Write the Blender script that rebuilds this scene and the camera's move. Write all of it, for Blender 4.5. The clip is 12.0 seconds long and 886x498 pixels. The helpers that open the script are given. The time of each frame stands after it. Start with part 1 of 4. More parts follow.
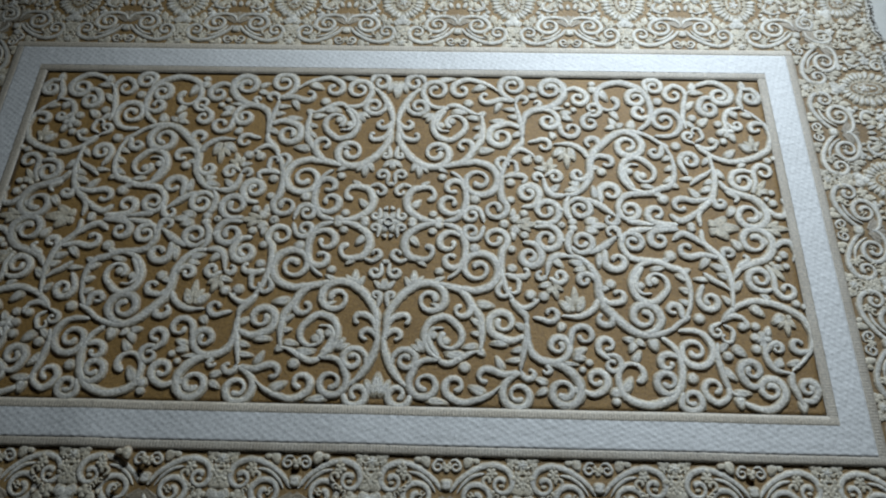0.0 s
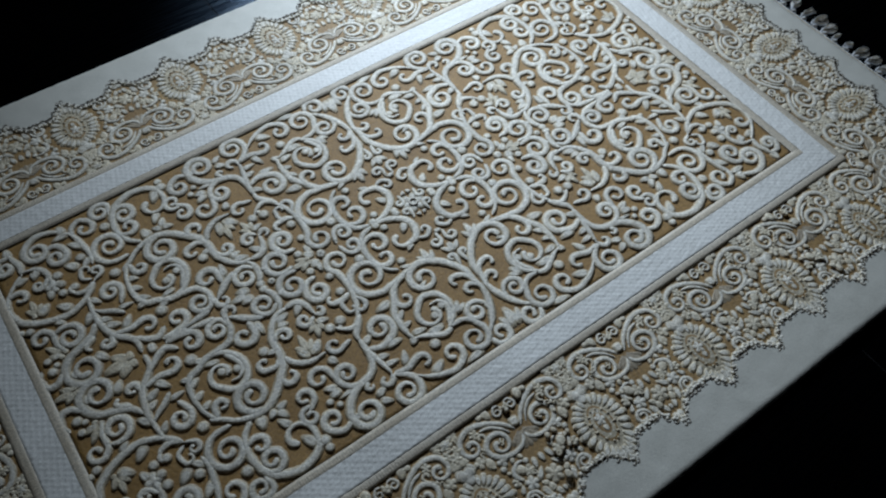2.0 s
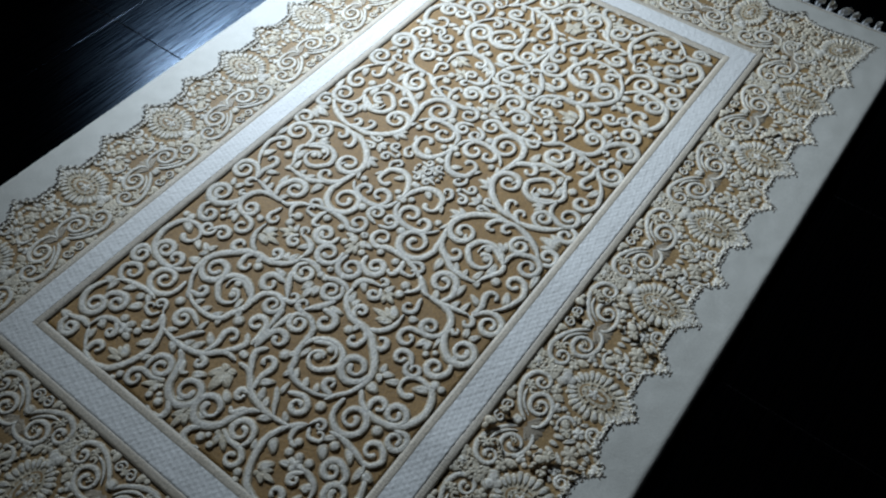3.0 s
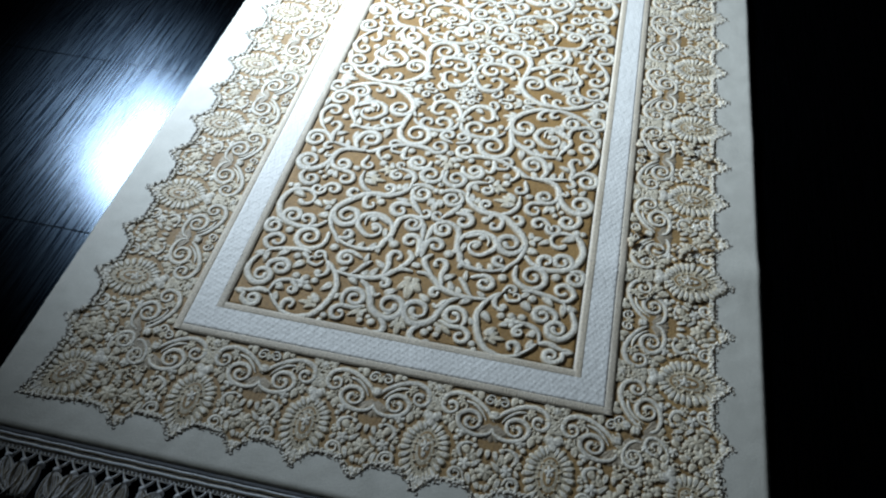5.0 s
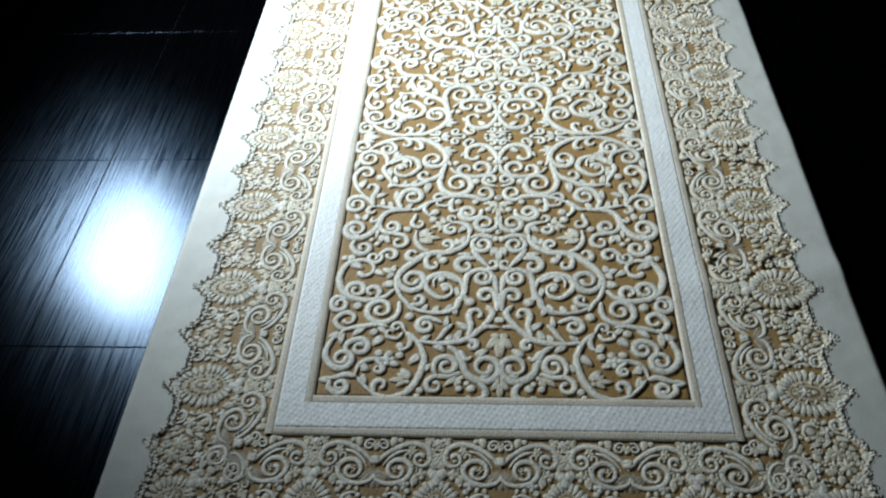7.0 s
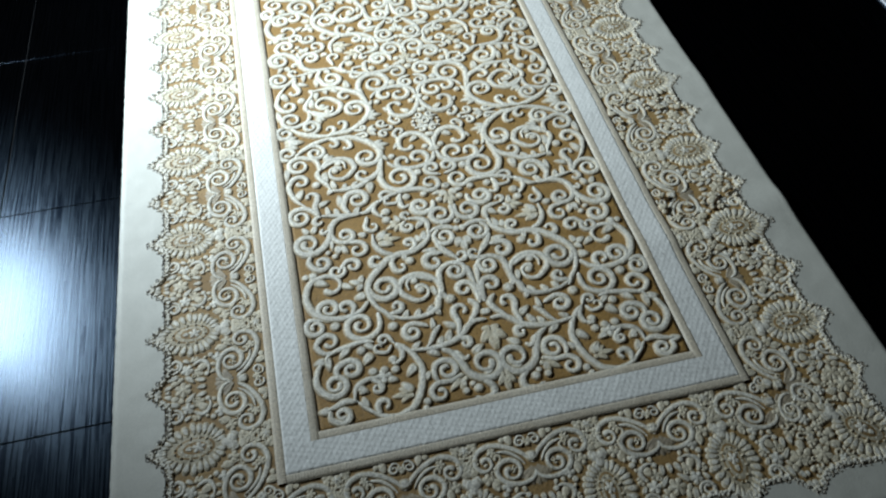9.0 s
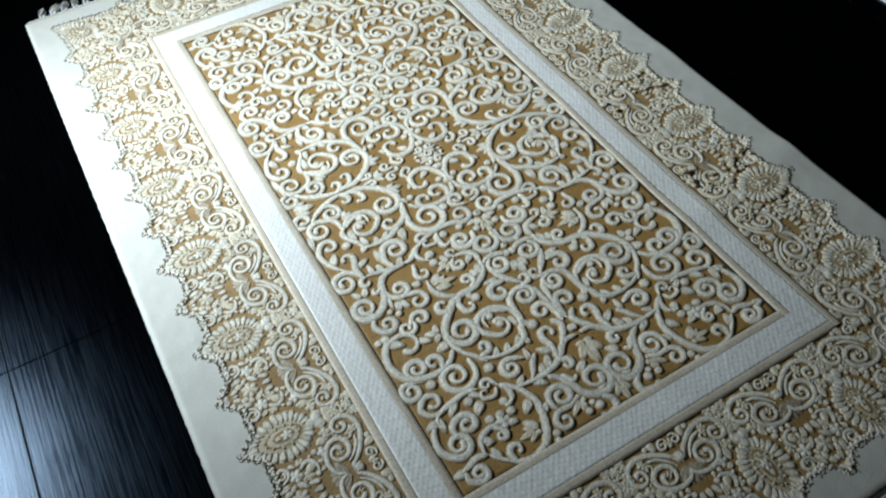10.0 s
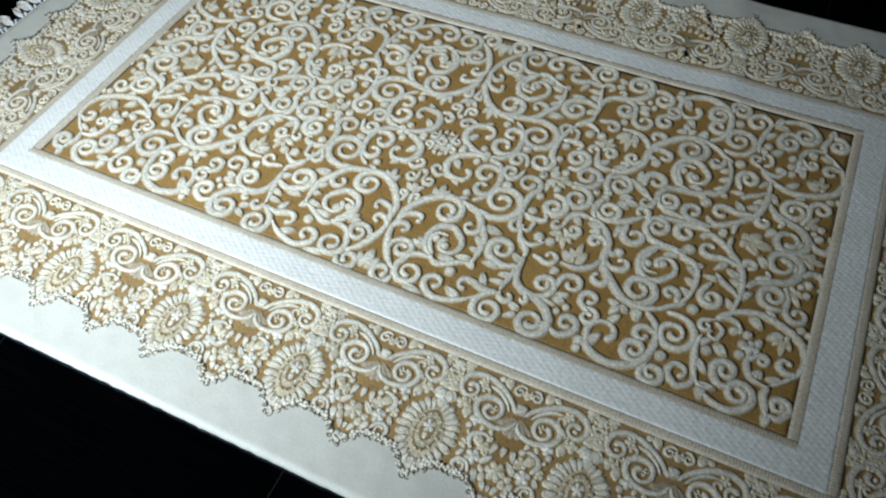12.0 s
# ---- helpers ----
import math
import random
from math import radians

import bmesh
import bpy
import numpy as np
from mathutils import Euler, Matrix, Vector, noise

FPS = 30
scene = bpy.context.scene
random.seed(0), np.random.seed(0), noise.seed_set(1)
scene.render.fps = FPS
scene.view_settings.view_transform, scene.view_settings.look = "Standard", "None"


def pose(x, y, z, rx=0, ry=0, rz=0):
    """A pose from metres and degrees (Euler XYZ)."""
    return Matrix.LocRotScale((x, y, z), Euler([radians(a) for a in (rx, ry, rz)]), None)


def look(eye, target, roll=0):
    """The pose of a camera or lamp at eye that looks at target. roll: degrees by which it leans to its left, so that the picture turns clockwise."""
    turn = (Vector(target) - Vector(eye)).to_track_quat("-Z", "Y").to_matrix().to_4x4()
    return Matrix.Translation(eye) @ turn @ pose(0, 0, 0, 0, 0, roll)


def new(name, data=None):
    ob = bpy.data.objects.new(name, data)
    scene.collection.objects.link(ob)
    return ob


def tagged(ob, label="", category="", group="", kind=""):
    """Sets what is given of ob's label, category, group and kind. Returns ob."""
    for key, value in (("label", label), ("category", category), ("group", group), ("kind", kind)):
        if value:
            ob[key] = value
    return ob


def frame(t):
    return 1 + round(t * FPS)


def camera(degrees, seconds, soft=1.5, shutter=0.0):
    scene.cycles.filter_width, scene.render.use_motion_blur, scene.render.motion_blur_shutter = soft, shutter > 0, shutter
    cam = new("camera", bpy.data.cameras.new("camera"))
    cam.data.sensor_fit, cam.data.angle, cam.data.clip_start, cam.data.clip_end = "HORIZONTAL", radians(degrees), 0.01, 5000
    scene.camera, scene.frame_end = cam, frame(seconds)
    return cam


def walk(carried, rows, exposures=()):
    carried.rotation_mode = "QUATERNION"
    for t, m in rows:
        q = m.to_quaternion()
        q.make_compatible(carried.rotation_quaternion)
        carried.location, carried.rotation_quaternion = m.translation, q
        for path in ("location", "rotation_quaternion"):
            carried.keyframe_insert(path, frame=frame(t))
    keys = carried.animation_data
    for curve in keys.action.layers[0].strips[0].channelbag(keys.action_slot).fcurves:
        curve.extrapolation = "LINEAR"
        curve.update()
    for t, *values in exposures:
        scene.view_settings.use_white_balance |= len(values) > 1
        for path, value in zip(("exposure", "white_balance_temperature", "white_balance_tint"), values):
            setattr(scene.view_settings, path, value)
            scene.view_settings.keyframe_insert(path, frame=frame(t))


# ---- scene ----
# ---- camera: seconds, eye, heading, pitch, lean to the left ----
cam = camera(59.49, 12.0, soft=2.15)
PATH = [
    (0, 0.147, -0.776, 1.347, 92.85, -62.01, -1.45),
    (0.5, -0.012, -0.805, 1.337, 83.49, -60.46, 1.16),
    (1, -0.180, -0.831, 1.328, 73.22, -59.13, 2.37),
    (1.5, -0.360, -0.833, 1.337, 62.29, -58.48, 2.97),
    (2, -0.554, -0.820, 1.360, 51.94, -57.46, 2.78),
    (2.5, -0.751, -0.800, 1.374, 43.68, -55.58, 1.52),
    (3, -0.960, -0.747, 1.381, 36.12, -54.30, 0.91),
    (3.5, -1.183, -0.693, 1.380, 29.69, -52.99, 0.57),
    (3.7, -1.266, -0.660, 1.378, 27.26, -52.53, 0.47),
    (5.3, -1.679, -0.195, 1.395, 9.36, -50.90, 0.47),
    (5.5, -1.684, -0.151, 1.401, 8.36, -50.88, -0.24),
    (6, -1.658, -0.059, 1.414, 7.12, -50.68, -2.10),
    (6.5, -1.616, -0.012, 1.392, 7.04, -49.80, -4.37),
    (7, -1.594, 0.020, 1.374, 5.36, -48.97, -3.95),
    (7.2, -1.590, 0.036, 1.368, 3.92, -48.93, -2.67),
    (8.8, -1.509, 0.220, 1.362, -9.52, -51.69, -0.74),
    (9, -1.477, 0.272, 1.366, -11.85, -51.76, -1.39),
    (9.5, -1.374, 0.427, 1.375, -18.73, -51.15, -2.93),
    (10, -1.262, 0.617, 1.357, -26.80, -51.14, -4.34),
    (10.5, -1.143, 0.787, 1.333, -35.58, -52.76, -5.51),
    (11, -0.997, 0.903, 1.315, -43.78, -53.69, -6.01),
    (11.5, -0.803, 0.989, 1.278, -52.65, -53.87, -4.74),
    (12, -0.534, 1.068, 1.201, -62.93, -53.08, -2.20),
]

EXPOSURE = [(0.0, -2.02, 6350, 11), (1.5, -2.05, 6150, 11), (2.0, -2.0, 6150, 11), (2.5, -1.72, 6150, 11), (3.0, -1.59, 6150, 11), (5.5, -0.72, 6200, 9), (7.0, -0.84, 6350, 7), (9.0, -1.08, 6450, 6), (10.0, -1.12, 6450, 7), (11.0, -1.36, 6500, 8), (12.0, -1.44, 6450, 8)]
walk(cam, [(t, pose(x, y, z, 90 + pitch, 0, yaw - 90) @ pose(0, 0, 0, 0, 0, lean)) for t, x, y, z, yaw, pitch, lean in PATH], EXPOSURE)

# ---- light: one cool softbox in a dark room ----
world = bpy.data.worlds.new("dusk")
scene.world = world
world.use_nodes = True
world.node_tree.nodes["Background"].inputs[0].default_value = (0.55, 0.7, 1.0, 1)
world.node_tree.nodes["Background"].inputs[1].default_value = 0.010
LAMP, LAMP_AIM = Vector((0.70, 1.68, 1.28)), Vector((0.40, -0.18, 0.0))
LAMP_W, LAMP_H = 0.62, 0.43
lamp_data = bpy.data.lights.new("softbox_light", "AREA")
lamp_data.shape, lamp_data.size, lamp_data.size_y = "RECTANGLE", LAMP_W - 0.02, LAMP_H - 0.02
lamp_data.energy, lamp_data.color = 64, (0.78, 0.90, 1.0)
lamp_data.spread = radians(93)

# ---- sizes of the rug, in metres from its middle ----
RUG_X, RUG_Y = 1.166, 0.765
FIELD_X, FIELD_Y = 0.799, 0.381
CORD_IN = 0.015
BAND_X, BAND_Y = 0.870, 0.449
LACE_X, LACE_Y = 0.884, 0.4625
UNIT_X, DEPTH_X = 0.2587, 0.2400
UNIT_Y, DEPTH_Y = 0.2395, 0.2430
FLOOR = -0.014
GROUND = -0.006


def wave(x, y):
    """Height of the soft ripples that run in from one long edge of the rug."""
    side = min(1.0, max(0.0, (-y - 0.22) / 0.3))
    side = side * side * (3 - 2 * side)
    z = 0.0055 * math.exp(-((x + 0.50 + 0.15 * (y + 0.5)) / 0.050) ** 2) - 0.002 * math.exp(-((x + 0.40) / 0.05) ** 2)
    z += 0.004 * math.exp(-((x + 0.02) / 0.07) ** 2) + 0.004 * math.exp(-((x - 0.55) / 0.08) ** 2)
    return side * z


def lie(x, y, z=0.0, turn=0.0, sx=1.0, sy=1.0, sz=1.0):
    """A pose on the rippled rug."""
    e = 0.01
    n = Vector(((wave(x - e, y) - wave(x + e, y)) / (2 * e), (wave(x, y - e) - wave(x, y + e)) / (2 * e), 1)).normalized()
    tilt = Vector((0, 0, 1)).rotation_difference(n).to_matrix().to_4x4()
    return Matrix.Translation((x, y, z + wave(x, y))) @ tilt @ Matrix.Rotation(turn, 4, "Z") @ Matrix.Diagonal((sx, sy, sz, 1))


# ---- materials ----
def base_material(name):
    m = bpy.data.materials.new(name)
    m.use_nodes = True
    return m, m.node_tree, m.node_tree.nodes["Principled BSDF"]


def link(tree, a, out, b, inp):
    tree.links.new(a.outputs[out], b.inputs[inp])


def ramp(tree, source, socket, stops):
    r = tree.nodes.new("ShaderNodeValToRGB")
    while len(r.color_ramp.elements) < len(stops):
        r.color_ramp.elements.new(0.5)
    for e, (p, c) in zip(r.color_ramp.elements, stops):
        e.position, e.color = p, (*c, 1)
    link(tree, source, socket, r, "Fac")
    return r


def noise_node(tree, coords, scale, detail=4.0, rough=0.6):
    n = tree.nodes.new("ShaderNodeTexNoise")
    n.inputs["Scale"].default_value, n.inputs["Detail"].default_value, n.inputs["Roughness"].default_value = scale, detail, rough
    link(tree, *coords, n, "Vector")
    return n


SILK_ROUGH = 0.74
NAP = (-0.20, 0.0, 0.0)  # the way in which the pile lies


def pile(name, dark, light, sheen=0.25, tuft=360.0, depth=0.0014, rough=0.60, per_piece=0.12, clumps=0.26, patches=14.0, silky=0.17):
    """Cut wool pile: tufts as fine relief, patches where the pile lies another way, each piece a little different."""
    m, tree, b = base_material(name)
    geo = tree.nodes.new("ShaderNodeNewGeometry")
    at = (geo, "Position")
    fine, broad = noise_node(tree, at, tuft, 3), noise_node(tree, at, patches, 4)
    colour = ramp(tree, broad, "Fac", [(0.3, dark), (0.7, light)])
    info = tree.nodes.new("ShaderNodeObjectInfo")
    vary = tree.nodes.new("ShaderNodeMapRange")
    vary.inputs["To Min"].default_value, vary.inputs["To Max"].default_value = 1 - per_piece, 1 + per_piece
    link(tree, info, "Random", vary, "Value")
    grain = tree.nodes.new("ShaderNodeMapRange")
    grain.inputs["From Min"].default_value, grain.inputs["From Max"].default_value = 0.3, 0.7
    grain.inputs["To Min"].default_value, grain.inputs["To Max"].default_value = 0.76, 1.15
    link(tree, fine, "Fac", grain, "Value")
    clump = noise_node(tree, at, 190, 3)
    patch = tree.nodes.new("ShaderNodeMapRange")
    patch.inputs["From Min"].default_value, patch.inputs["From Max"].default_value = 0.3, 0.7
    patch.inputs["To Min"].default_value, patch.inputs["To Max"].default_value = 1 - clumps, 1 + 0.7 * clumps
    link(tree, clump, "Fac", patch, "Value")
    first = tree.nodes.new("ShaderNodeMath")
    first.operation = "MULTIPLY"
    link(tree, vary, "Result", first, 0)
    link(tree, patch, "Result", first, 1)
    both = tree.nodes.new("ShaderNodeMath")
    both.operation = "MULTIPLY"
    link(tree, first, "Value", both, 0)
    link(tree, grain, "Result", both, 1)
    mul = tree.nodes.new("ShaderNodeVectorMath")
    mul.operation = "SCALE"
    link(tree, colour, "Color", mul, 0)
    link(tree, both, "Value", mul, "Scale")
    link(tree, mul, "Vector", b, "Base Color")
    bump = tree.nodes.new("ShaderNodeBump")
    bump.inputs["Strength"].default_value, bump.inputs["Distance"].default_value = 0.7, depth
    link(tree, fine, "Fac", bump, "Height")
    lumps = tree.nodes.new("ShaderNodeBump")
    lumps.inputs["Strength"].default_value, lumps.inputs["Distance"].default_value = 0.8, depth * 1.3
    link(tree, clump, "Fac", lumps, "Height")
    link(tree, bump, "Normal", lumps, "Normal")
    link(tree, lumps, "Normal", b, "Normal")
    b.inputs["Roughness"].default_value = rough
    b.inputs["Specular IOR Level"].default_value = 0.3
    b.inputs["Sheen Weight"].default_value, b.inputs["Sheen Roughness"].default_value = 0.25 * sheen, 0.4
    silk = tree.nodes.new("ShaderNodeBsdfGlossy")
    tint = tree.nodes.new("ShaderNodeMixRGB")
    tint.inputs[0].default_value, tint.inputs[2].default_value = 0.62, (0.82, 0.87, 0.95, 1)
    link(tree, mul, "Vector", tint, 1)
    link(tree, tint, "Color", silk, "Color")
    silk.inputs["Roughness"].default_value = SILK_ROUGH
    nap = tree.nodes.new("ShaderNodeVectorMath")
    nap.operation = "ADD"
    nap.inputs[1].default_value = NAP
    link(tree, lumps, "Normal", nap, 0)
    link(tree, nap, "Vector", silk, "Normal")
    body = tree.nodes.new("ShaderNodeMixShader")
    body.inputs[0].default_value = silky
    link(tree, b, "BSDF", body, 1)
    link(tree, silk, "BSDF", body, 2)
    link(tree, body, "Shader", tree.nodes["Material Output"], "Surface")
    return m


MARGIN = pile("ivory_margin_pile", (0.545, 0.525, 0.45), (0.625, 0.60, 0.52), 0.35, 700, 0.0004, clumps=0.04)
CREST = pile("ivory_scroll_pile", (0.69, 0.62, 0.49), (0.89, 0.84, 0.72), 0.6, patches=55.0)
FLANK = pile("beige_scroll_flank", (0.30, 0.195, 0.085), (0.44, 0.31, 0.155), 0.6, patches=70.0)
FIELD = pile("golden_brown_ground", (0.262, 0.139, 0.022), (0.35, 0.194, 0.040), 0.4, 520, 0.0012, silky=0.09)
LACE = pile("lace_ground", (0.26, 0.144, 0.032), (0.365, 0.222, 0.066), 0.4, 460, 0.0012, silky=0.10)
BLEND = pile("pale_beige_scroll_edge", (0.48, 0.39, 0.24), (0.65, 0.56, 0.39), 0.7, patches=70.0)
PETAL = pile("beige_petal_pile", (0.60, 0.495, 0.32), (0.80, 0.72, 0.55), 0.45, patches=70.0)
SMOOTH = pile("beige_fan_pile", (0.36, 0.28, 0.17), (0.46, 0.37, 0.25), 0.2)
OUTLINE = pile("dark_brown_outline", (0.07, 0.047, 0.026), (0.13, 0.09, 0.05), 0.1)
BAND = pile("white_knitted_band", (0.78, 0.76, 0.705), (0.86, 0.84, 0.785), 0.45, 600, 0.0005, clumps=0.05)
CORD = pile("tan_braid", (0.56, 0.465, 0.33), (0.68, 0.59, 0.45), 0.35, 500, 0.0008)
FRINGE = pile("white_cotton_fringe", (0.74, 0.75, 0.76), (0.86, 0.86, 0.86), 0.3, 500, 0.0010)
SELVEDGE = pile("white_selvedge_tape", (0.50, 0.52, 0.54), (0.68, 0.69, 0.70), 0.2, 500, 0.0008)
# near-black colour stands in for the shade beside the white selvedge cords
SHADE_CORD = pile("shaded_selvedge_cord", (0.03, 0.03, 0.035), (0.06, 0.06, 0.06), 0.1, 500, 0.0008)
BACKING = pile("jute_backing", (0.30, 0.25, 0.18), (0.42, 0.36, 0.27), 0.1, 300, 0.0008)


def tile_material():
    """Near-black porcelain with a fine brushed grain along x."""
    m, tree, b = base_material("black_brushed_porcelain")
    geo = tree.nodes.new("ShaderNodeNewGeometry")
    stretch = tree.nodes.new("ShaderNodeVectorMath")
    stretch.operation = "MULTIPLY"
    stretch.inputs[1].default_value = (5, 210, 1)
    link(tree, geo, "Position", stretch, 0)
    grain = noise_node(tree, (stretch, "Vector"), 1.0, 5, 0.65)
    wide = noise_node(tree, (geo, "Position"), 5, 3)
    colour = ramp(tree, grain, "Fac", [(0.35, (0.0002, 0.0003, 0.0004)), (0.7, (0.0009, 0.001, 0.0013))])
    gloss = tree.nodes.new("ShaderNodeMapRange")
    gloss.inputs["From Min"].default_value, gloss.inputs["From Max"].default_value = 0.25, 0.75
    gloss.inputs["To Min"].default_value, gloss.inputs["To Max"].default_value = 0.18, 0.27
    mix = tree.nodes.new("ShaderNodeMath")
    mix.operation = "ADD"
    half = tree.nodes.new("ShaderNodeMath")
    half.operation = "MULTIPLY_ADD"
    half.inputs[1].default_value, half.inputs[2].default_value = 0.6, -0.3
    link(tree, wide, "Fac", half, 0)
    link(tree, grain, "Fac", mix, 0)
    link(tree, half, "Value", mix, 1)
    link(tree, mix, "Value", gloss, "Value")
    bump = tree.nodes.new("ShaderNodeBump")
    bump.inputs["Strength"].default_value, bump.inputs["Distance"].default_value = 0.22, 0.0006
    link(tree, grain, "Fac", bump, "Height")
    body = tree.nodes.new("ShaderNodeBsdfDiffuse")
    link(tree, colour, "Color", body, "Color")
    shine = tree.nodes.new("ShaderNodeBsdfGlossy")
    shine.distribution = "BECKMANN"
    shine.inputs["Color"].default_value = (0.66, 0.80, 1.0, 1)
    link(tree, gloss, "Result", shine, "Roughness")
    link(tree, bump, "Normal", shine, "Normal")
    haze = tree.nodes.new("ShaderNodeBsdfGlossy")
    haze.distribution = "BECKMANN"
    streak = ramp(tree, grain, "Fac", [(0.38, (0.05, 0.09, 0.17)), (0.66, (0.55, 0.76, 1.0))])
    link(tree, streak, "Color", haze, "Color")
    haze.inputs["Roughness"].default_value = 0.33
    link(tree, bump, "Normal", haze, "Normal")
    gleam = tree.nodes.new("ShaderNodeMixShader")
    gleam.inputs[0].default_value = 0.42
    link(tree, shine, "BSDF", gleam, 1)
    link(tree, haze, "BSDF", gleam, 2)
    fresnel = tree.nodes.new("ShaderNodeFresnel")
    fresnel.inputs["IOR"].default_value = 1.6
    blend = tree.nodes.new("ShaderNodeMixShader")
    link(tree, fresnel, "Fac", blend, 0)
    link(tree, body, "BSDF", blend, 1)
    link(tree, gleam, "Shader", blend, 2)
    link(tree, blend, "Shader", tree.nodes["Material Output"], "Surface")
    tree.nodes.remove(b)
    return m


def matt(name, dark, light, rough, scale=30.0):
    m, tree, b = base_material(name)
    geo = tree.nodes.new("ShaderNodeNewGeometry")
    n = noise_node(tree, (geo, "Position"), scale, 5)
    c = ramp(tree, n, "Fac", [(0.3, dark), (0.7, light)])
    link(tree, c, "Color", b, "Base Color")
    bump = tree.nodes.new("ShaderNodeBump")
    bump.inputs["Strength"].default_value, bump.inputs["Distance"].default_value = 0.3, 0.001
    link(tree, n, "Fac", bump, "Height")
    link(tree, bump, "Normal", b, "Normal")
    b.inputs["Roughness"].default_value = rough
    return m


TILE = tile_material()
GROUT = matt("grey_grout", (0.004, 0.004, 0.0045), (0.008, 0.008, 0.009), 0.9, 200)
WALL = matt("charcoal_wall_paint", (0.006, 0.006, 0.007), (0.009, 0.009, 0.010), 0.95)
CASE = matt("black_nylon", (0.012, 0.012, 0.013), (0.02, 0.02, 0.02), 0.7, 60)
TRIM = matt("white_plastic_trim", (0.70, 0.70, 0.74), (0.80, 0.80, 0.82), 0.4)


# ---- helpers that make meshes ----
def mesh_object(name, verts, faces, mats, slots=None, smooth=True):
    me = bpy.data.meshes.new(name)
    me.from_pydata(verts, [], faces)
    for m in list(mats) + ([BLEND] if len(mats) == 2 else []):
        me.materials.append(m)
    if slots:
        me.polygons.foreach_set("material_index", slots)
    if smooth:
        me.polygons.foreach_set("use_smooth", [True] * len(faces))
    me.update()
    return me


def part(name, me, parent, m=None, label=""):
    ob = new(name, me)
    ob.parent = parent
    if m is not None:
        ob.matrix_basis = m
    return tagged(ob, label)


PROFILE = ((-1.0, -0.15), (-0.80, 0.52), (-0.50, 0.92), (0.0, 1.0), (0.50, 0.92), (0.80, 0.52), (1.0, -0.15))


def sweep(name, path, width, height, mats, rough_edge=0.13):
    """A rounded ridge along a flat path; width(s) in metres, s from 0 to 1; both ends rounded off."""
    path = [Vector(p) for p in path]
    run = [0.0]
    for a, b in zip(path, path[1:]):
        run.append(run[-1] + (b - a).length)
    total = run[-1]
    verts, faces, slots = [], [], []
    for i, p in enumerate(path):
        q = (path[min(i + 1, len(path) - 1)] - path[max(i - 1, 0)]).normalized()
        side = Vector((-q.y, q.x))
        w = width(run[i] / total)
        d = min(run[i], total - run[i]) / (w * 0.5)
        f = 1.0 if d >= 1 else max(0.12, math.sqrt(1 - (1 - d) ** 2))
        h = height * (0.55 + 0.45 * f)
        for o, z in PROFILE:
            k = o * w * 0.5 * f * (1 + rough_edge * random.uniform(-1, 1) + 0.10 * noise.noise(Vector((run[i] * 130, o * 3, total * 50))))
            verts.append((p.x + side.x * k, p.y + side.y * k, z * h))
    n = len(PROFILE)
    for i in range(len(path) - 1):
        for j in range(n - 1):
            a = i * n + j
            faces.append((a, a + 1, a + n + 1, a + n))
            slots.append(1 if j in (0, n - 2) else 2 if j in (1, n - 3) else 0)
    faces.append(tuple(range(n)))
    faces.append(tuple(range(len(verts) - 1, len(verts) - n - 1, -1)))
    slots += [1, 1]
    return mesh_object(name, verts, faces, mats, slots)


def dome(name, outline, height, mats, crease=0.0):
    """A cushion over a closed outline of (x, y) about the origin; crease sinks its middle line a little."""
    n = len(outline)
    verts, faces, slots = [], [], []
    levels = ((1.0, -0.15), (0.82, 0.60), (0.55, 0.93), (0.25, 1.0))
    for s, z in levels:
        for x, y in outline:
            sink = crease * math.exp(-(y / 0.002) ** 2) if crease else 0.0
            verts.append((x * s, y * s, (z - sink) * height))
    verts.append((0, 0, height * (1.0 - crease)))
    for k in range(len(levels) - 1):
        for i in range(n):
            j = (i + 1) % n
            faces.append((k * n + i, k * n + j, (k + 1) * n + j, (k + 1) * n + i))
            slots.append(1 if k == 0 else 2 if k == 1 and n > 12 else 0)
    top = (len(levels) - 1) * n
    for i in range(n):
        faces.append((top + i, top + (i + 1) % n, len(verts) - 1))
        slots.append(0)
    return mesh_object(name, verts, faces, mats, slots)


def joined(name, pieces, mats):
    """One mesh out of (mesh, matrix) pairs that use the same materials."""
    verts, faces, slots = [], [], []
    for me, m in pieces:
        base = len(verts)
        verts += [m @ v.co for v in me.vertices]
        for p in me.polygons:
            faces.append(tuple(base + i for i in p.vertices))
            slots.append(p.material_index)
    return mesh_object(name, verts, faces, mats, slots)


def slab(name, x0, x1, y0, y1, z0, z1, mats, bevel=0.0):
    bm = bmesh.new()
    bmesh.ops.create_cube(bm, size=1)
    bmesh.ops.transform(bm, matrix=Matrix.Translation(((x0 + x1) / 2, (y0 + y1) / 2, (z0 + z1) / 2)) @ Matrix.Diagonal((x1 - x0, y1 - y0, z1 - z0, 1)), verts=bm.verts)
    if bevel:
        bmesh.ops.bevel(bm, geom=bm.edges[:], offset=bevel, segments=2, affect="EDGES", profile=0.6)
    me = bpy.data.meshes.new(name)
    bm.to_mesh(me)
    bm.free()
    for m in mats:
        me.materials.append(m)
    return me


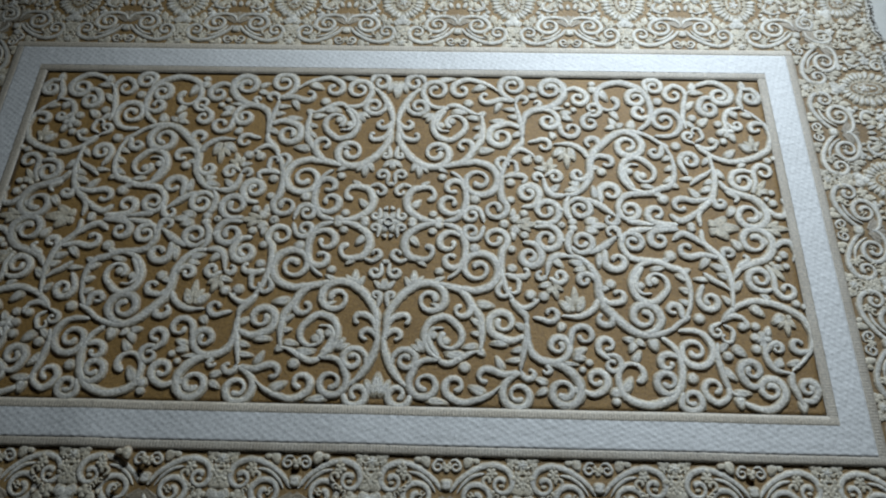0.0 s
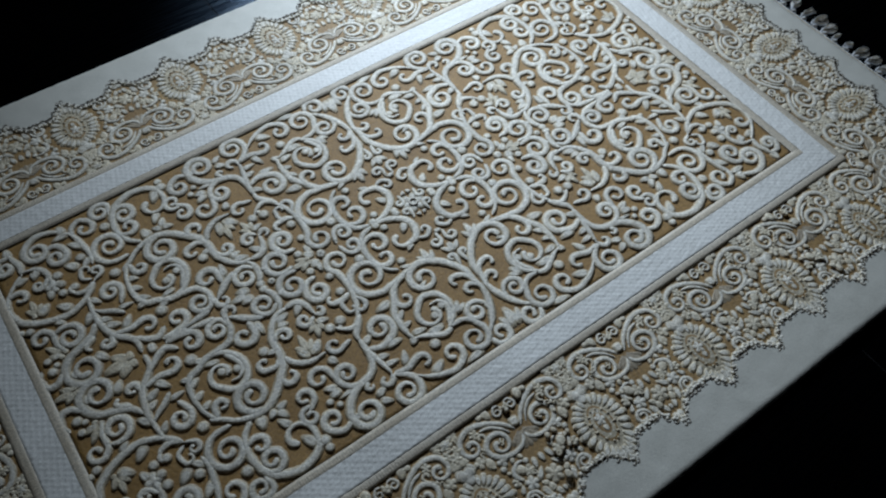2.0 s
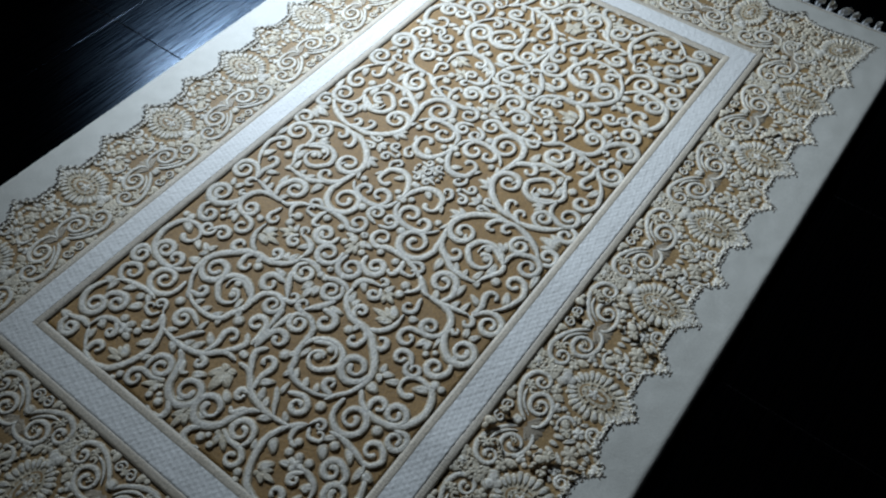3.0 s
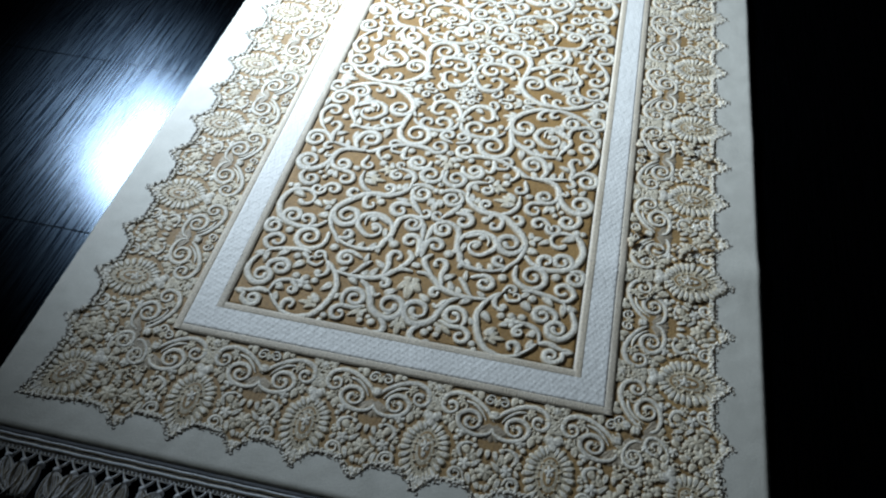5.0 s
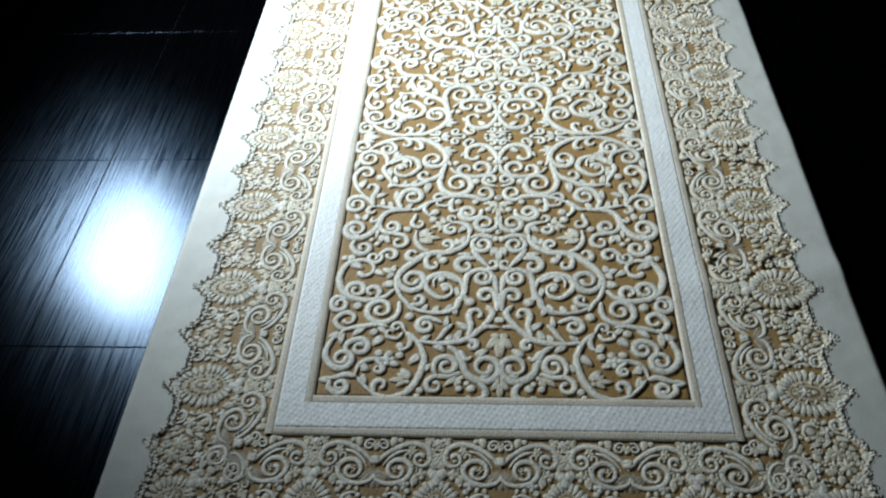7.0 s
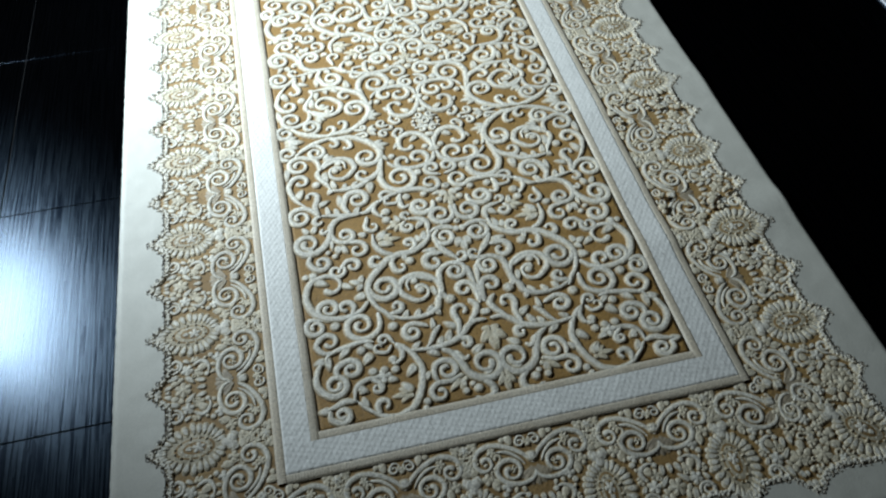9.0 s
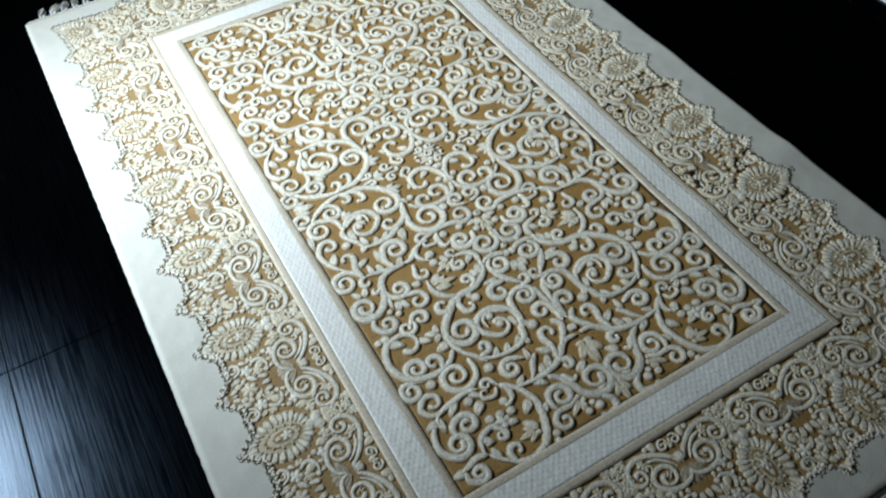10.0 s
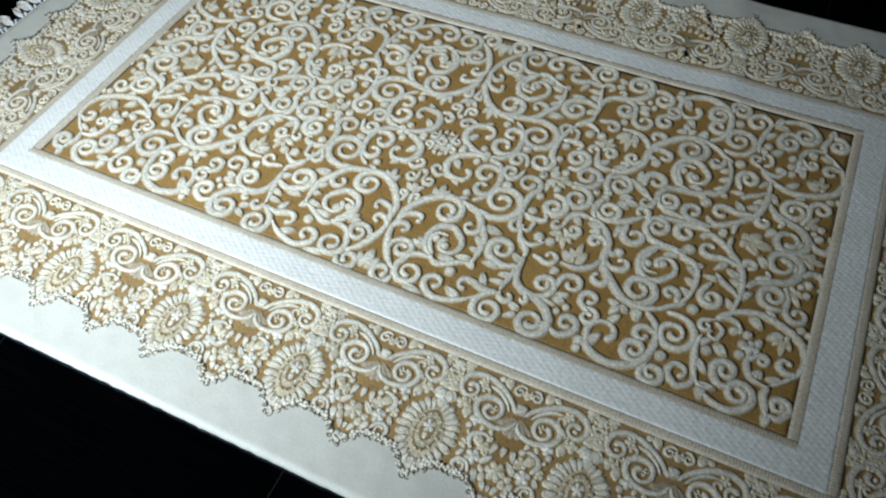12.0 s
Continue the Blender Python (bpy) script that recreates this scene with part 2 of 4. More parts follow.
def sheet(name, x0, x1, y0, y1, step, height, mats, skirt):
    """A finely divided sheet whose height follows a function, with a skirt down all round."""
    nx, ny = max(1, round((x1 - x0) / step)), max(1, round((y1 - y0) / step))
    verts, faces = [], []
    for j in range(ny + 1):
        for i in range(nx + 1):
            x, y = x0 + (x1 - x0) * i / nx, y0 + (y1 - y0) * j / ny
            verts.append((x, y, height(x, y)))
    row = nx + 1
    for j in range(ny):
        for i in range(nx):
            a = j * row + i
            faces.append((a, a + 1, a + row + 1, a + row))
    rim = [i for i in range(row)] + [j * row + nx for j in range(1, ny + 1)] + [ny * row + i for i in range(nx - 1, -1, -1)] + [j * row for j in range(ny - 1, 0, -1)]
    low = len(verts)
    verts += [(verts[i][0], verts[i][1], skirt) for i in rim]
    for k in range(len(rim)):
        l = (k + 1) % len(rim)
        faces.append((rim[k], low + k, low + l, rim[l]))
    return mesh_object(name, verts, faces, mats)


# ---- the room ----
ROOM_X0, ROOM_X1, ROOM_Y0, ROOM_Y1, ROOM_Z = -3.2, 3.4, -3.0, 2.45, 2.75
floor = tagged(new("floor", slab("floor", ROOM_X0, ROOM_X1, ROOM_Y0, ROOM_Y1, -0.16, FLOOR - 0.0025, [GROUT])), "dark floor bed under black porcelain tiles", "floor", kind="structure")
tagged(new("ceiling", slab("ceiling", ROOM_X0, ROOM_X1, ROOM_Y0, ROOM_Y1, ROOM_Z, ROOM_Z + 0.15, [WALL])), "dark plain ceiling of an unlit room", "ceiling", kind="structure")
for name, x0, x1, y0, y1 in (("wall_south", ROOM_X0, ROOM_X1, ROOM_Y0 - 0.15, ROOM_Y0), ("wall_north", ROOM_X0, ROOM_X1, ROOM_Y1, ROOM_Y1 + 0.15), ("wall_west", ROOM_X0 - 0.15, ROOM_X0, ROOM_Y0 - 0.15, ROOM_Y1 + 0.15), ("wall_east", ROOM_X1, ROOM_X1 + 0.15, ROOM_Y0 - 0.15, ROOM_Y1 + 0.15)):
    tagged(new(name, slab(name, x0, x1, y0, y1, -0.16, ROOM_Z + 0.15, [WALL])), "charcoal painted wall of an unlit room", "wall", kind="structure")


def softbox():
    """The lamp that lights the room: a shallow box with a flared hood, on an arm from the wall."""
    box = tagged(new("softbox"), "large black softbox lamp on a wall arm, switched on", "lamp")
    box.location = LAMP
    aim = look((0, 0, 0), LAMP_AIM - LAMP)
    ring = lambda w, h, z: [(w / 2 * p, h / 2 * q, z) for p, q in ((-1, -1), (1, -1), (1, 1), (-1, 1))]
    verts = ring(LAMP_W, LAMP_H, 0.012) + ring(LAMP_W + 0.02, LAMP_H + 0.02, -0.02) + ring(LAMP_W + 0.02, LAMP_H + 0.02, 0.02) + ring(0.20, 0.20, 0.26)
    faces = [(3, 2, 1, 0)]
    for k in (4, 8):
        faces += [(k + i, k + (i + 1) % 4, (k + (i + 1) % 4 + 4), k + i + 4) for i in range(4)]
    faces += [(12, 13, 14, 15)]
    part("hood", mesh_object("hood", verts, faces, [CASE], smooth=False), box, aim)
    part("lamp_head", slab("lamp_head", -0.07, 0.07, -0.07, 0.07, 0.26, 0.40, [CASE], 0.01), box, aim)
    back = aim @ Vector((0, 0, 0.36))
    part("arm", slab("arm", back.x - 0.018, back.x + 0.018, back.y, ROOM_Y1 - LAMP.y - 0.012, back.z - 0.018, back.z + 0.018, [CASE], 0.004), box)
    part("wall_plate", slab("wall_plate", back.x - 0.06, back.x + 0.06, ROOM_Y1 - LAMP.y - 0.012, ROOM_Y1 - LAMP.y, back.z - 0.08, back.z + 0.08, [CASE], 0.003), box)
    light = new("softbox_light", lamp_data)
    light.matrix_world = look(LAMP, LAMP_AIM)


softbox()


def floor_strip():
    """The pale edging strip on the floor along the far side of the room."""
    tagged(new("floor_edging_strip", slab("floor_edging_strip", -2.4, 2.6, -1.447, -1.434, FLOOR - 0.001, FLOOR + 0.006, [TRIM], 0.002)), "thin white plastic edging strip lying on black tiles", "edging strip", kind="structure")


floor_strip()

# ---- the rug ----
def lace_edge(u, unit, depth):
    """How far the lace reaches out at u; points at every half unit."""
    d = abs(((u + unit / 4) % (unit / 2)) - unit / 4)
    k = unit / 0.2587
    v = depth - 0.036 * min(1.0, d / (0.036 * k))
    return v - 0.003 * (0.5 + 0.5 * math.cos(2 * math.pi * d / 0.0108))


# outline of a lace corner, for the quarter x > 0, y > 0
CORNER = ((0.872, 0.464), (0.905, 0.700), (0.925, 0.683), (0.945, 0.672), (0.972, 0.676), (1.000, 0.679), (1.050, 0.688), (1.099, 0.699), (1.098, 0.650), (1.094, 0.600), (1.088, 0.560), (1.092, 0.525), (1.100, 0.505), (1.122, 0.482))


def in_lace(x, y):
    """Whether a place of the quarter x > 0, y > 0 lies under the lace or further in."""
    if x < 3.5 * UNIT_X and y < LACE_Y + lace_edge(x, UNIT_X, DEPTH_X):
        return True
    if y < 0.485 and x < LACE_X + lace_edge(y + (UNIT_Y / 2), UNIT_Y, DEPTH_Y):
        return True
    return in_corner(x, y)


def in_corner(x, y):
    inside = False
    for (x0, y0), (x1, y1) in zip(CORNER, CORNER[1:] + CORNER[:1]):
        if (y0 > y) != (y1 > y) and x < x0 + (x1 - x0) * (y - y0) / (y1 - y0):
            inside = not inside
    return inside


rug = tagged(new("rug"), "ivory and golden-brown carved pile rug with white scrollwork and fringes", "rug")
rug.location = (0, 0, FLOOR)
DROP = -FLOOR


def on_rug(m):
    return Matrix.Translation((0, 0, DROP)) @ m


def rug_body():
    part("backing", sheet("backing", -RUG_X - 0.002, RUG_X + 0.002, -RUG_Y + 0.002, RUG_Y - 0.002, 0.03, lambda x, y: GROUND - 0.004 + wave(x, y), [BACKING], FLOOR + 0.0006), rug, on_rug(Matrix()), "coarse jute backing")

    def margin_height(x, y):
        edge = min(RUG_X - abs(x), RUG_Y - abs(y))
        soft = 0.005 * max(0.0, 1 - edge / 0.012) ** 2
        return 0.0 - soft + wave(x, y) + 0.0006 * noise.noise(Vector((x * 30, y * 30, 3)))

    # one plain margin, cut out along the lace
    step = 0.004
    nx, ny = round(2 * RUG_X / step), round(2 * RUG_Y / step)
    index, verts, faces = {}, [], []

    def corner(i, j):
        if (i, j) not in index:
            x, y = -RUG_X + 2 * RUG_X * i / nx, -RUG_Y + 2 * RUG_Y * j / ny
            ragged = 0.0014 * noise.noise(Vector((x * 60, y * 60, 1)))
            index[i, j] = len(verts)
            verts.append((x + (ragged if i in (0, nx) else 0), y + (ragged if j in (0, ny) else 0), margin_height(x, y)))
        return index[i, j]

    for i in range(nx):
        for j in range(ny):
            if not in_lace(abs(-RUG_X + 2 * RUG_X * (i + 0.5) / nx), abs(-RUG_Y + 2 * RUG_Y * (j + 0.5) / ny)):
                faces.append((corner(i, j), corner(i + 1, j), corner(i + 1, j + 1), corner(i, j + 1)))
    rim = [corner(i, 0) for i in range(nx)] + [corner(nx, j) for j in range(ny)] + [corner(i, ny) for i in range(nx, 0, -1)] + [corner(0, j) for j in range(ny, 0, -1)]
    low = len(verts)
    verts += [(verts[k][0], verts[k][1], FLOOR + 0.003) for k in rim]
    for k in range(len(rim)):
        l = (k + 1) % len(rim)
        faces.append((rim[k], low + k, low + l, rim[l]))
    part("margin", mesh_object("margin", verts, faces, [MARGIN]), rug, on_rug(Matrix()), "plain ivory cut-pile margin")
    return part("field", sheet("field", -FIELD_X, FIELD_X, -FIELD_Y, FIELD_Y, 0.012, lambda x, y: GROUND + wave(x, y), [FIELD], GROUND - 0.004), rug, on_rug(Matrix()), "golden-brown sunken pile ground")


field = rug_body()


def braids():
    """Tan braided cords on both sides of the white band, with cross stitches."""
    def side(name, along_x, centre, length, width, height, pitch):
        n = int(length / pitch) * 4
        verts, faces = [], []
        rows = 7
        for i in range(n + 1):
            u = -length / 2 + length * i / n
            stitch = 0.5 + 0.5 * math.cos(2 * math.pi * i / 4)
            for j in range(rows):
                s = -1 + 2 * j / (rows - 1)
                z = height * math.sqrt(max(0.0, 1 - abs(s) ** 3.5)) * (0.80 + 0.20 * stitch) if abs(s) < 1 else 0.0
                v = centre + s * (width / 2 + 0.0030)
                x, y = (u, v) if along_x else (v, u)
                verts.append((x, y, z + GROUND + 0.003 + wave(x, y)))
        for i in range(n):
            for j in range(rows - 1):
                a = i * rows + j
                f = (a, a + rows, a + rows + 1, a + 1)
                faces.append(f if along_x else f[::-1])
        part(name, mesh_object(name, verts, faces, [CORD]), rug, on_rug(Matrix()), "tan braided cord")
    for s in (1, -1):
        side("inner_cord", True, s * (FIELD_Y + CORD_IN / 2), 2 * (FIELD_X + CORD_IN), CORD_IN, 0.0034, 0.0050)
        side("inner_cord", False, s * (FIELD_X + CORD_IN / 2), 2 * FIELD_Y, CORD_IN, 0.0034, 0.0050)
        side("outer_cord", True, s * (BAND_Y + LACE_Y) / 2, 2 * LACE_X, LACE_Y - BAND_Y, 0.0032, 0.0055)
        side("outer_cord", False, s * (BAND_X + LACE_X) / 2, 2 * BAND_Y, LACE_X - BAND_X, 0.0032, 0.0055)


braids()


def knitted_band():
    """White band with raised slanting nubs in staggered rows."""
    ix, iy = FIELD_X + CORD_IN, FIELD_Y + CORD_IN

    def knit(x, y):
        a = math.sin(2 * math.pi * (0.57 * x + 0.82 * y) / 0.0098)
        b = math.sin(2 * math.pi * (0.95 * x - 0.30 * y) / 0.0105)
        return 0.0002 + 0.0006 * a * (0.45 + 0.55 * b) + 0.0002 * b + 0.0006 * noise.noise(Vector((x * 90, y * 90, 5))) + wave(x, y)

    step = 0.0028
    nx, ny = round(2 * BAND_X / step), round(2 * BAND_Y / step)
    index, verts, faces = {}, [], []

    def at(i, j):
        if (i, j) not in index:
            x, y = -BAND_X + 2 * BAND_X * i / nx, -BAND_Y + 2 * BAND_Y * j / ny
            index[i, j] = len(verts)
            verts.append((x, y, knit(x, y) if 0 < i < nx and 0 < j < ny else wave(x, y) - 0.002))
        return index[i, j]

    for i in range(nx):
        for j in range(ny):
            x, y = -BAND_X + 2 * BAND_X * (i + 0.5) / nx, -BAND_Y + 2 * BAND_Y * (j + 0.5) / ny
            if abs(x) > ix - 0.001 or abs(y) > iy - 0.001:
                faces.append((at(i, j), at(i + 1, j), at(i + 1, j + 1), at(i, j + 1)))
    part("white_band", mesh_object("white_band", verts, faces, [BAND]), rug, on_rug(Matrix()), "white knitted band with slanting nubs")


knitted_band()

# ---- scrollwork of the field: each piece is drawn for one quarter and laid four times ----
PILE_H = 0.0044


def spiral(r, start, turns, inner=0.20):
    n = max(18, int(abs(turns) * (22 + 400 * r)))
    a0 = radians(start)
    lead = math.copysign(min(0.5, 0.007 / r), turns)
    out = []
    for i in range(n + 1):
        s = i / n
        q = r * (1 - (1 - inner) * s ** 0.92)
        a = a0 + 2 * math.pi * turns * s - lead * (1 - s) ** 4
        out.append((q * math.cos(a), q * math.sin(a)))
    return out


def four(name, me, x, y):
    """A piece drawn for the quarter x > 0, y > 0, laid into all four; on the rippled side it follows the ripples."""
    for sx in (1, -1):
        for sy in (1, -1):
            flat = me
            if sy < 0:
                flat = me.copy()
                for v in flat.vertices:
                    v.co.z += wave(sx * (x + v.co.x), sy * (y + v.co.y))
            part(name, flat, field, Matrix.Translation((sx * x, sy * y, GROUND)) @ Matrix.Diagonal((sx, sy, 1, 1)))


def flowing(points, step=0.0045):
    """A smooth line through a few places."""
    p = [Vector(q) for q in points]
    p = [2 * p[0] - p[1]] + p + [2 * p[-1] - p[-2]]
    out = []
    for a, b, c, d in zip(p, p[1:], p[2:], p[3:]):
        n = max(2, int((c - b).length / step))
        for i in range(n):
            t = i / n
            out.append(0.5 * (2 * b + (c - a) * t + (2 * a - 5 * b + 4 * c - d) * t * t + (3 * b - a - 3 * c + d) * t ** 3))
    return out + [p[-2]]


def tendril(name, w0, w1, points, eye, height):
    """A vine through a few places, about its middle; with an eye (x, y, turns, inner) its end winds in round that eye."""
    run = [Vector(q) for q in points]
    coil = []
    if eye:
        mid, turns, inner = Vector(eye[:2]), eye[2], eye[3] if len(eye) > 3 else 0.24
        r, a0 = (run[-1] - mid).length, math.atan2(run[-1].y - mid.y, run[-1].x - mid.x)
        n = max(10, int(abs(turns) * (16 + 420 * r)))
        for i in range(n + 1):
            q = r * (1 - (1 - inner) * (i / n) ** 0.92)
            a = a0 + 2 * math.pi * turns * i / n
            coil.append(mid + q * Vector((math.cos(a), math.sin(a))))
        k = max(1, n // 8)
        line = flowing(run + [coil[k]])
        line = [q for q in line[:-1] if (q - coil[0]).length > 0.002 or q == line[0]]
        cut = min(range(len(line)), key=lambda i: (line[i] - coil[0]).length)
        line = line[:cut] + coil
    else:
        line = flowing(run)
    at = sum(line, Vector((0, 0))) / len(line)

    def wide(s):
        """Slender at the root, full along the way, with a rounded knob where it winds in."""
        body = (w0 + (w1 - w0) * s) * (0.62 + 0.50 * math.sin(math.pi * min(1.0, s / 0.82)) ** 0.6)
        body *= 1.07
        return body + (1.20 * w1 - body) * max(0.0, (s - 0.88) / 0.12) if eye else body

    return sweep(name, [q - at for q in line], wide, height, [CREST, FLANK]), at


def vine(w0, w1, points, eye=None):
    name = "scroll" if eye else "stem"
    me, at = tendril(name, w0, w1, points, eye, PILE_H)
    four(name, me, at.x, at.y)


def arc(x0, y0, x1, y1, bulge, n=12, over=0.0):
    """Points of a bow from one end to the other, about their middle; bulge: its rise over the chord."""
    dx, dy = (x1 - x0) / 2, (y1 - y0) / 2
    out = []
    past = 1 + over / math.hypot(dx, dy)
    for i in range(n + 1):
        s = past * (-1 + 2 * i / n)
        rise = 2 * bulge * (1 - s * s)
        out.append((dx * s - dy * rise, dy * s + dx * rise))
    return out


def leaf_mesh(length, w, height=PILE_H * 0.95):
    n = 22
    outline = []
    for i in range(n):
        a = 2 * math.pi * i / n
        c, s = math.cos(a), math.sin(a)
        outline.append((length * 0.5 * c * (1.02 if c > 0 else 0.95), w * 0.5 * s * (1 - 0.30 * c)))
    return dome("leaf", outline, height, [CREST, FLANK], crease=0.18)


def leaf(x0, y0, x1, y1, w):
    length, turn = math.hypot(x1 - x0, y1 - y0) + 0.009, math.atan2(y1 - y0, x1 - x0)
    me = leaf_mesh(length, w * 1.15)
    me.transform(Matrix.Rotation(turn, 4, "Z"))
    four("leaf", me, (x0 + x1) / 2, (y0 + y1) / 2)


def ring_outline(r, n=14, wobble=0.04):
    return [(r * (1 + wobble * math.sin(3 * k)) * math.cos(2 * math.pi * k / n), r * (1 + wobble * math.sin(3 * k)) * math.sin(2 * math.pi * k / n)) for k in range(n)]


def lobed(name, count, r, cut, height, mats, spread=1.0, eye=0.0):
    """One cushion with rounded lobes and sunken lines between them; spread squeezes it across; eye raises its middle."""
    n = count * 8
    verts, faces, slots = [], [], []
    levels = ((1.0, -0.15), (0.94, 0.50), (0.75, 0.90), (0.48, 0.95), (0.24, 0.80))
    for q, z in levels:
        for k in range(n):
            a = 2 * math.pi * k / n
            lobe = abs(math.cos(count * a / 2)) ** 0.7
            rr = r * q * (1 - cut * (1 - lobe) * (q > 0.3))
            dip = (0.45 if 0.3 < q < 0.97 else 0.0) * (1 - lobe)
            up = 0.35 * eye if q < 0.3 else 0.0
            verts.append((rr * math.cos(a), rr * math.sin(a) * spread, height * (z - dip + up)))
    verts.append((0, 0, height * (0.85 + 0.5 * eye)))
    for l in range(len(levels) - 1):
        for i in range(n):
            j = (i + 1) % n
            faces.append((l * n + i, l * n + j, (l + 1) * n + j, (l + 1) * n + i))
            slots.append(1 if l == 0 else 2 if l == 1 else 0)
    top = (len(levels) - 1) * n
    for i in range(n):
        faces.append((top + i, top + (i + 1) % n, len(verts) - 1))
        slots.append(0)
    return mesh_object(name, verts, faces, mats, slots)


def maple(name, length, mats):
    """A leaf of three fat lobes and two small ones, its stalk at -x."""
    lobes = []
    for turn, l, wide in ((0, 0.78, 0.40), (48, 0.62, 0.34), (-48, 0.62, 0.34), (105, 0.34, 0.26), (-105, 0.34, 0.26)):
        a = radians(turn)
        m = Matrix.Translation((length * (-0.22 + 0.42 * l * math.cos(a)), length * 0.42 * l * math.sin(a), 0)) @ Matrix.Rotation(a, 4, "Z")
        lobes.append((leaf_mesh(length * l, length * wide), m))
    return joined(name, lobes, mats)


def berry(x, y, r):
    four("berry", dome("berry", ring_outline(r), PILE_H * 1.05, [CREST, FLANK]), x, y)


def blossom(x, y, count, r):
    four("flower", lobed("flower", count, r, 0.30, PILE_H, [CREST, FLANK], 1.0, 0.4), x, y)


def palm(x0, y0, x1, y1, w):
    """A beige leaf of five fingers."""
    length, turn = math.hypot(x1 - x0, y1 - y0) + 0.008, math.atan2(y1 - y0, x1 - x0)
    me = maple("palm_leaf", length * 1.1, [PETAL, FLANK])
    me.transform(Matrix.Rotation(turn, 4, "Z") @ Matrix.Diagonal((1, max(0.7, min(1.3, 1.5 * w / length)), 1, 1)))
    four("palm_leaf", me, (x0 + x1) / 2, (y0 + y1) / 2)


def rosette():
    """The small flower in the very middle."""
    part("rosette", lobed("rosette", 6, 0.029, 0.35, PILE_H * 0.85, [CREST, FLANK]), field, lie(0, 0, GROUND))
    part("rosette_eye", sweep("rosette_eye", ring_outline(0.0085) + [ring_outline(0.0085)[0]], lambda s: 0.006, PILE_H, [CREST, FLANK]), field, lie(0, 0, GROUND + 0.002))


rosette()


# ---- one quarter of the scrollwork, from the middle outwards ----
vine(0.0179, 0.0199, [(0.101, 0.001), (0.070, 0.007), (0.042, 0.026), (0.034, 0.052), (0.046, 0.077), (0.067, 0.083)], (0.077, 0.062, -0.6))
leaf(0.046, 0.033, 0.062, 0.053, 0.0176)
leaf(0.062, 0.085, 0.078, 0.097, 0.0132)
berry(0.089, 0.020, 0.0108)
berry(0.101, 0.005, 0.0121)
vine(0.0155, 0.0182, [(0.109, 0.002), (0.136, 0.011), (0.152, 0.035), (0.156, 0.064), (0.151, 0.091), (0.138, 0.112), (0.121, 0.124)])
vine(0.0155, 0.0173, [(0.147, 0.033), (0.133, 0.022)], (0.123, 0.046, -0.95))
vine(0.0155, 0.0173, [(0.155, 0.070), (0.149, 0.092)], (0.129, 0.082, 0.85))
vine(0.0201, 0.0183, [(0.005, 0.257), (0.010, 0.229), (0.010, 0.206), (0.019, 0.184), (0.038, 0.158), (0.062, 0.140), (0.087, 0.134), (0.109, 0.144)], (0.090, 0.169, 1.25))
leaf(0.112, 0.186, 0.092, 0.177, 0.0114)
vine(0.0192, 0.0173, [(0.102, 0.134), (0.131, 0.142), (0.160, 0.146), (0.182, 0.147)], (0.181, 0.101, -1.75, 0.12))
vine(0.0183, 0.0164, [(0.116, 0.140), (0.142, 0.146), (0.160, 0.162), (0.168, 0.181)], (0.149, 0.188, 0.85))
vine(0.0173, 0.0182, [(0.165, 0.167), (0.176, 0.188), (0.186, 0.207), (0.188, 0.227), (0.188, 0.253), (0.184, 0.273)])
leaf(0.176, 0.176, 0.212, 0.180, 0.0211)
vine(0.0137, 0.0164, [(0.192, 0.003), (0.188, 0.019)], (0.167, 0.019, 1.35))
berry(0.173, 0.057, 0.0139)
vine(0.0155, 0.0173, [(0.249, 0.168), (0.237, 0.148), (0.229, 0.124), (0.225, 0.092), (0.229, 0.058)], (0.214, 0.035, -1.3))
vine(0.0119, 0.0137, [(0.232, 0.122), (0.221, 0.138)], (0.232, 0.149, -0.95))
vine(0.0107, 0.0124, [(0.240, 0.116), (0.258, 0.124), (0.259, 0.143)], (0.247, 0.144, 0.7))
berry(0.246, 0.099, 0.0123)
vine(0.0155, 0.0173, [(0.232, 0.111), (0.250, 0.118), (0.269, 0.117)], (0.270, 0.105, -0.55))
berry(0.246, 0.057, 0.0111)
vine(0.0110, 0.0128, [(0.020, 0.034), (0.017, 0.016)], (0.027, 0.015, 0.95))
berry(0.048, 0.004, 0.0112)
vine(0.0127, 0.0127, [(0.007, 0.030), (0.003, 0.033), (0.013, 0.030)])
vine(0.0119, 0.0137, [(0.044, 0.083), (0.027, 0.089), (0.012, 0.078)], (0.022, 0.072, 0.7))
vine(0.0109, 0.0136, [(0.009, 0.091), (0.007, 0.109)], (0.020, 0.112, -1.1))
berry(0.002, 0.090, 0.0074)
leaf(0.004, 0.152, 0.002, 0.128, 0.0133)
leaf(0.005, 0.148, 0.019, 0.132, 0.0133)
vine(0.0119, 0.0137, [(0.010, 0.188), (0.006, 0.165)], (0.015, 0.163, 0.9))
leaf(0.053, 0.146, 0.040, 0.123, 0.0158)
leaf(0.057, 0.144, 0.057, 0.108, 0.0185)
leaf(0.060, 0.140, 0.074, 0.121, 0.0141)
leaf(0.094, 0.133, 0.115, 0.121, 0.0129)
berry(0.105, 0.109, 0.0111)
berry(0.272, 0.025, 0.0112)
leaf(0.247, 0.006, 0.262, 0.020, 0.0212)
berry(0.232, 0.001, 0.0119)
palm(0.254, 0.001, 0.299, 0.001, 0.0176)
berry(0.347, 0.000, 0.0099)
leaf(0.249, 0.015, 0.251, 0.036, 0.0150)
vine(0.0146, 0.0210, [(0.004, 0.244), (0.009, 0.272), (0.019, 0.299), (0.034, 0.324), (0.053, 0.344)])
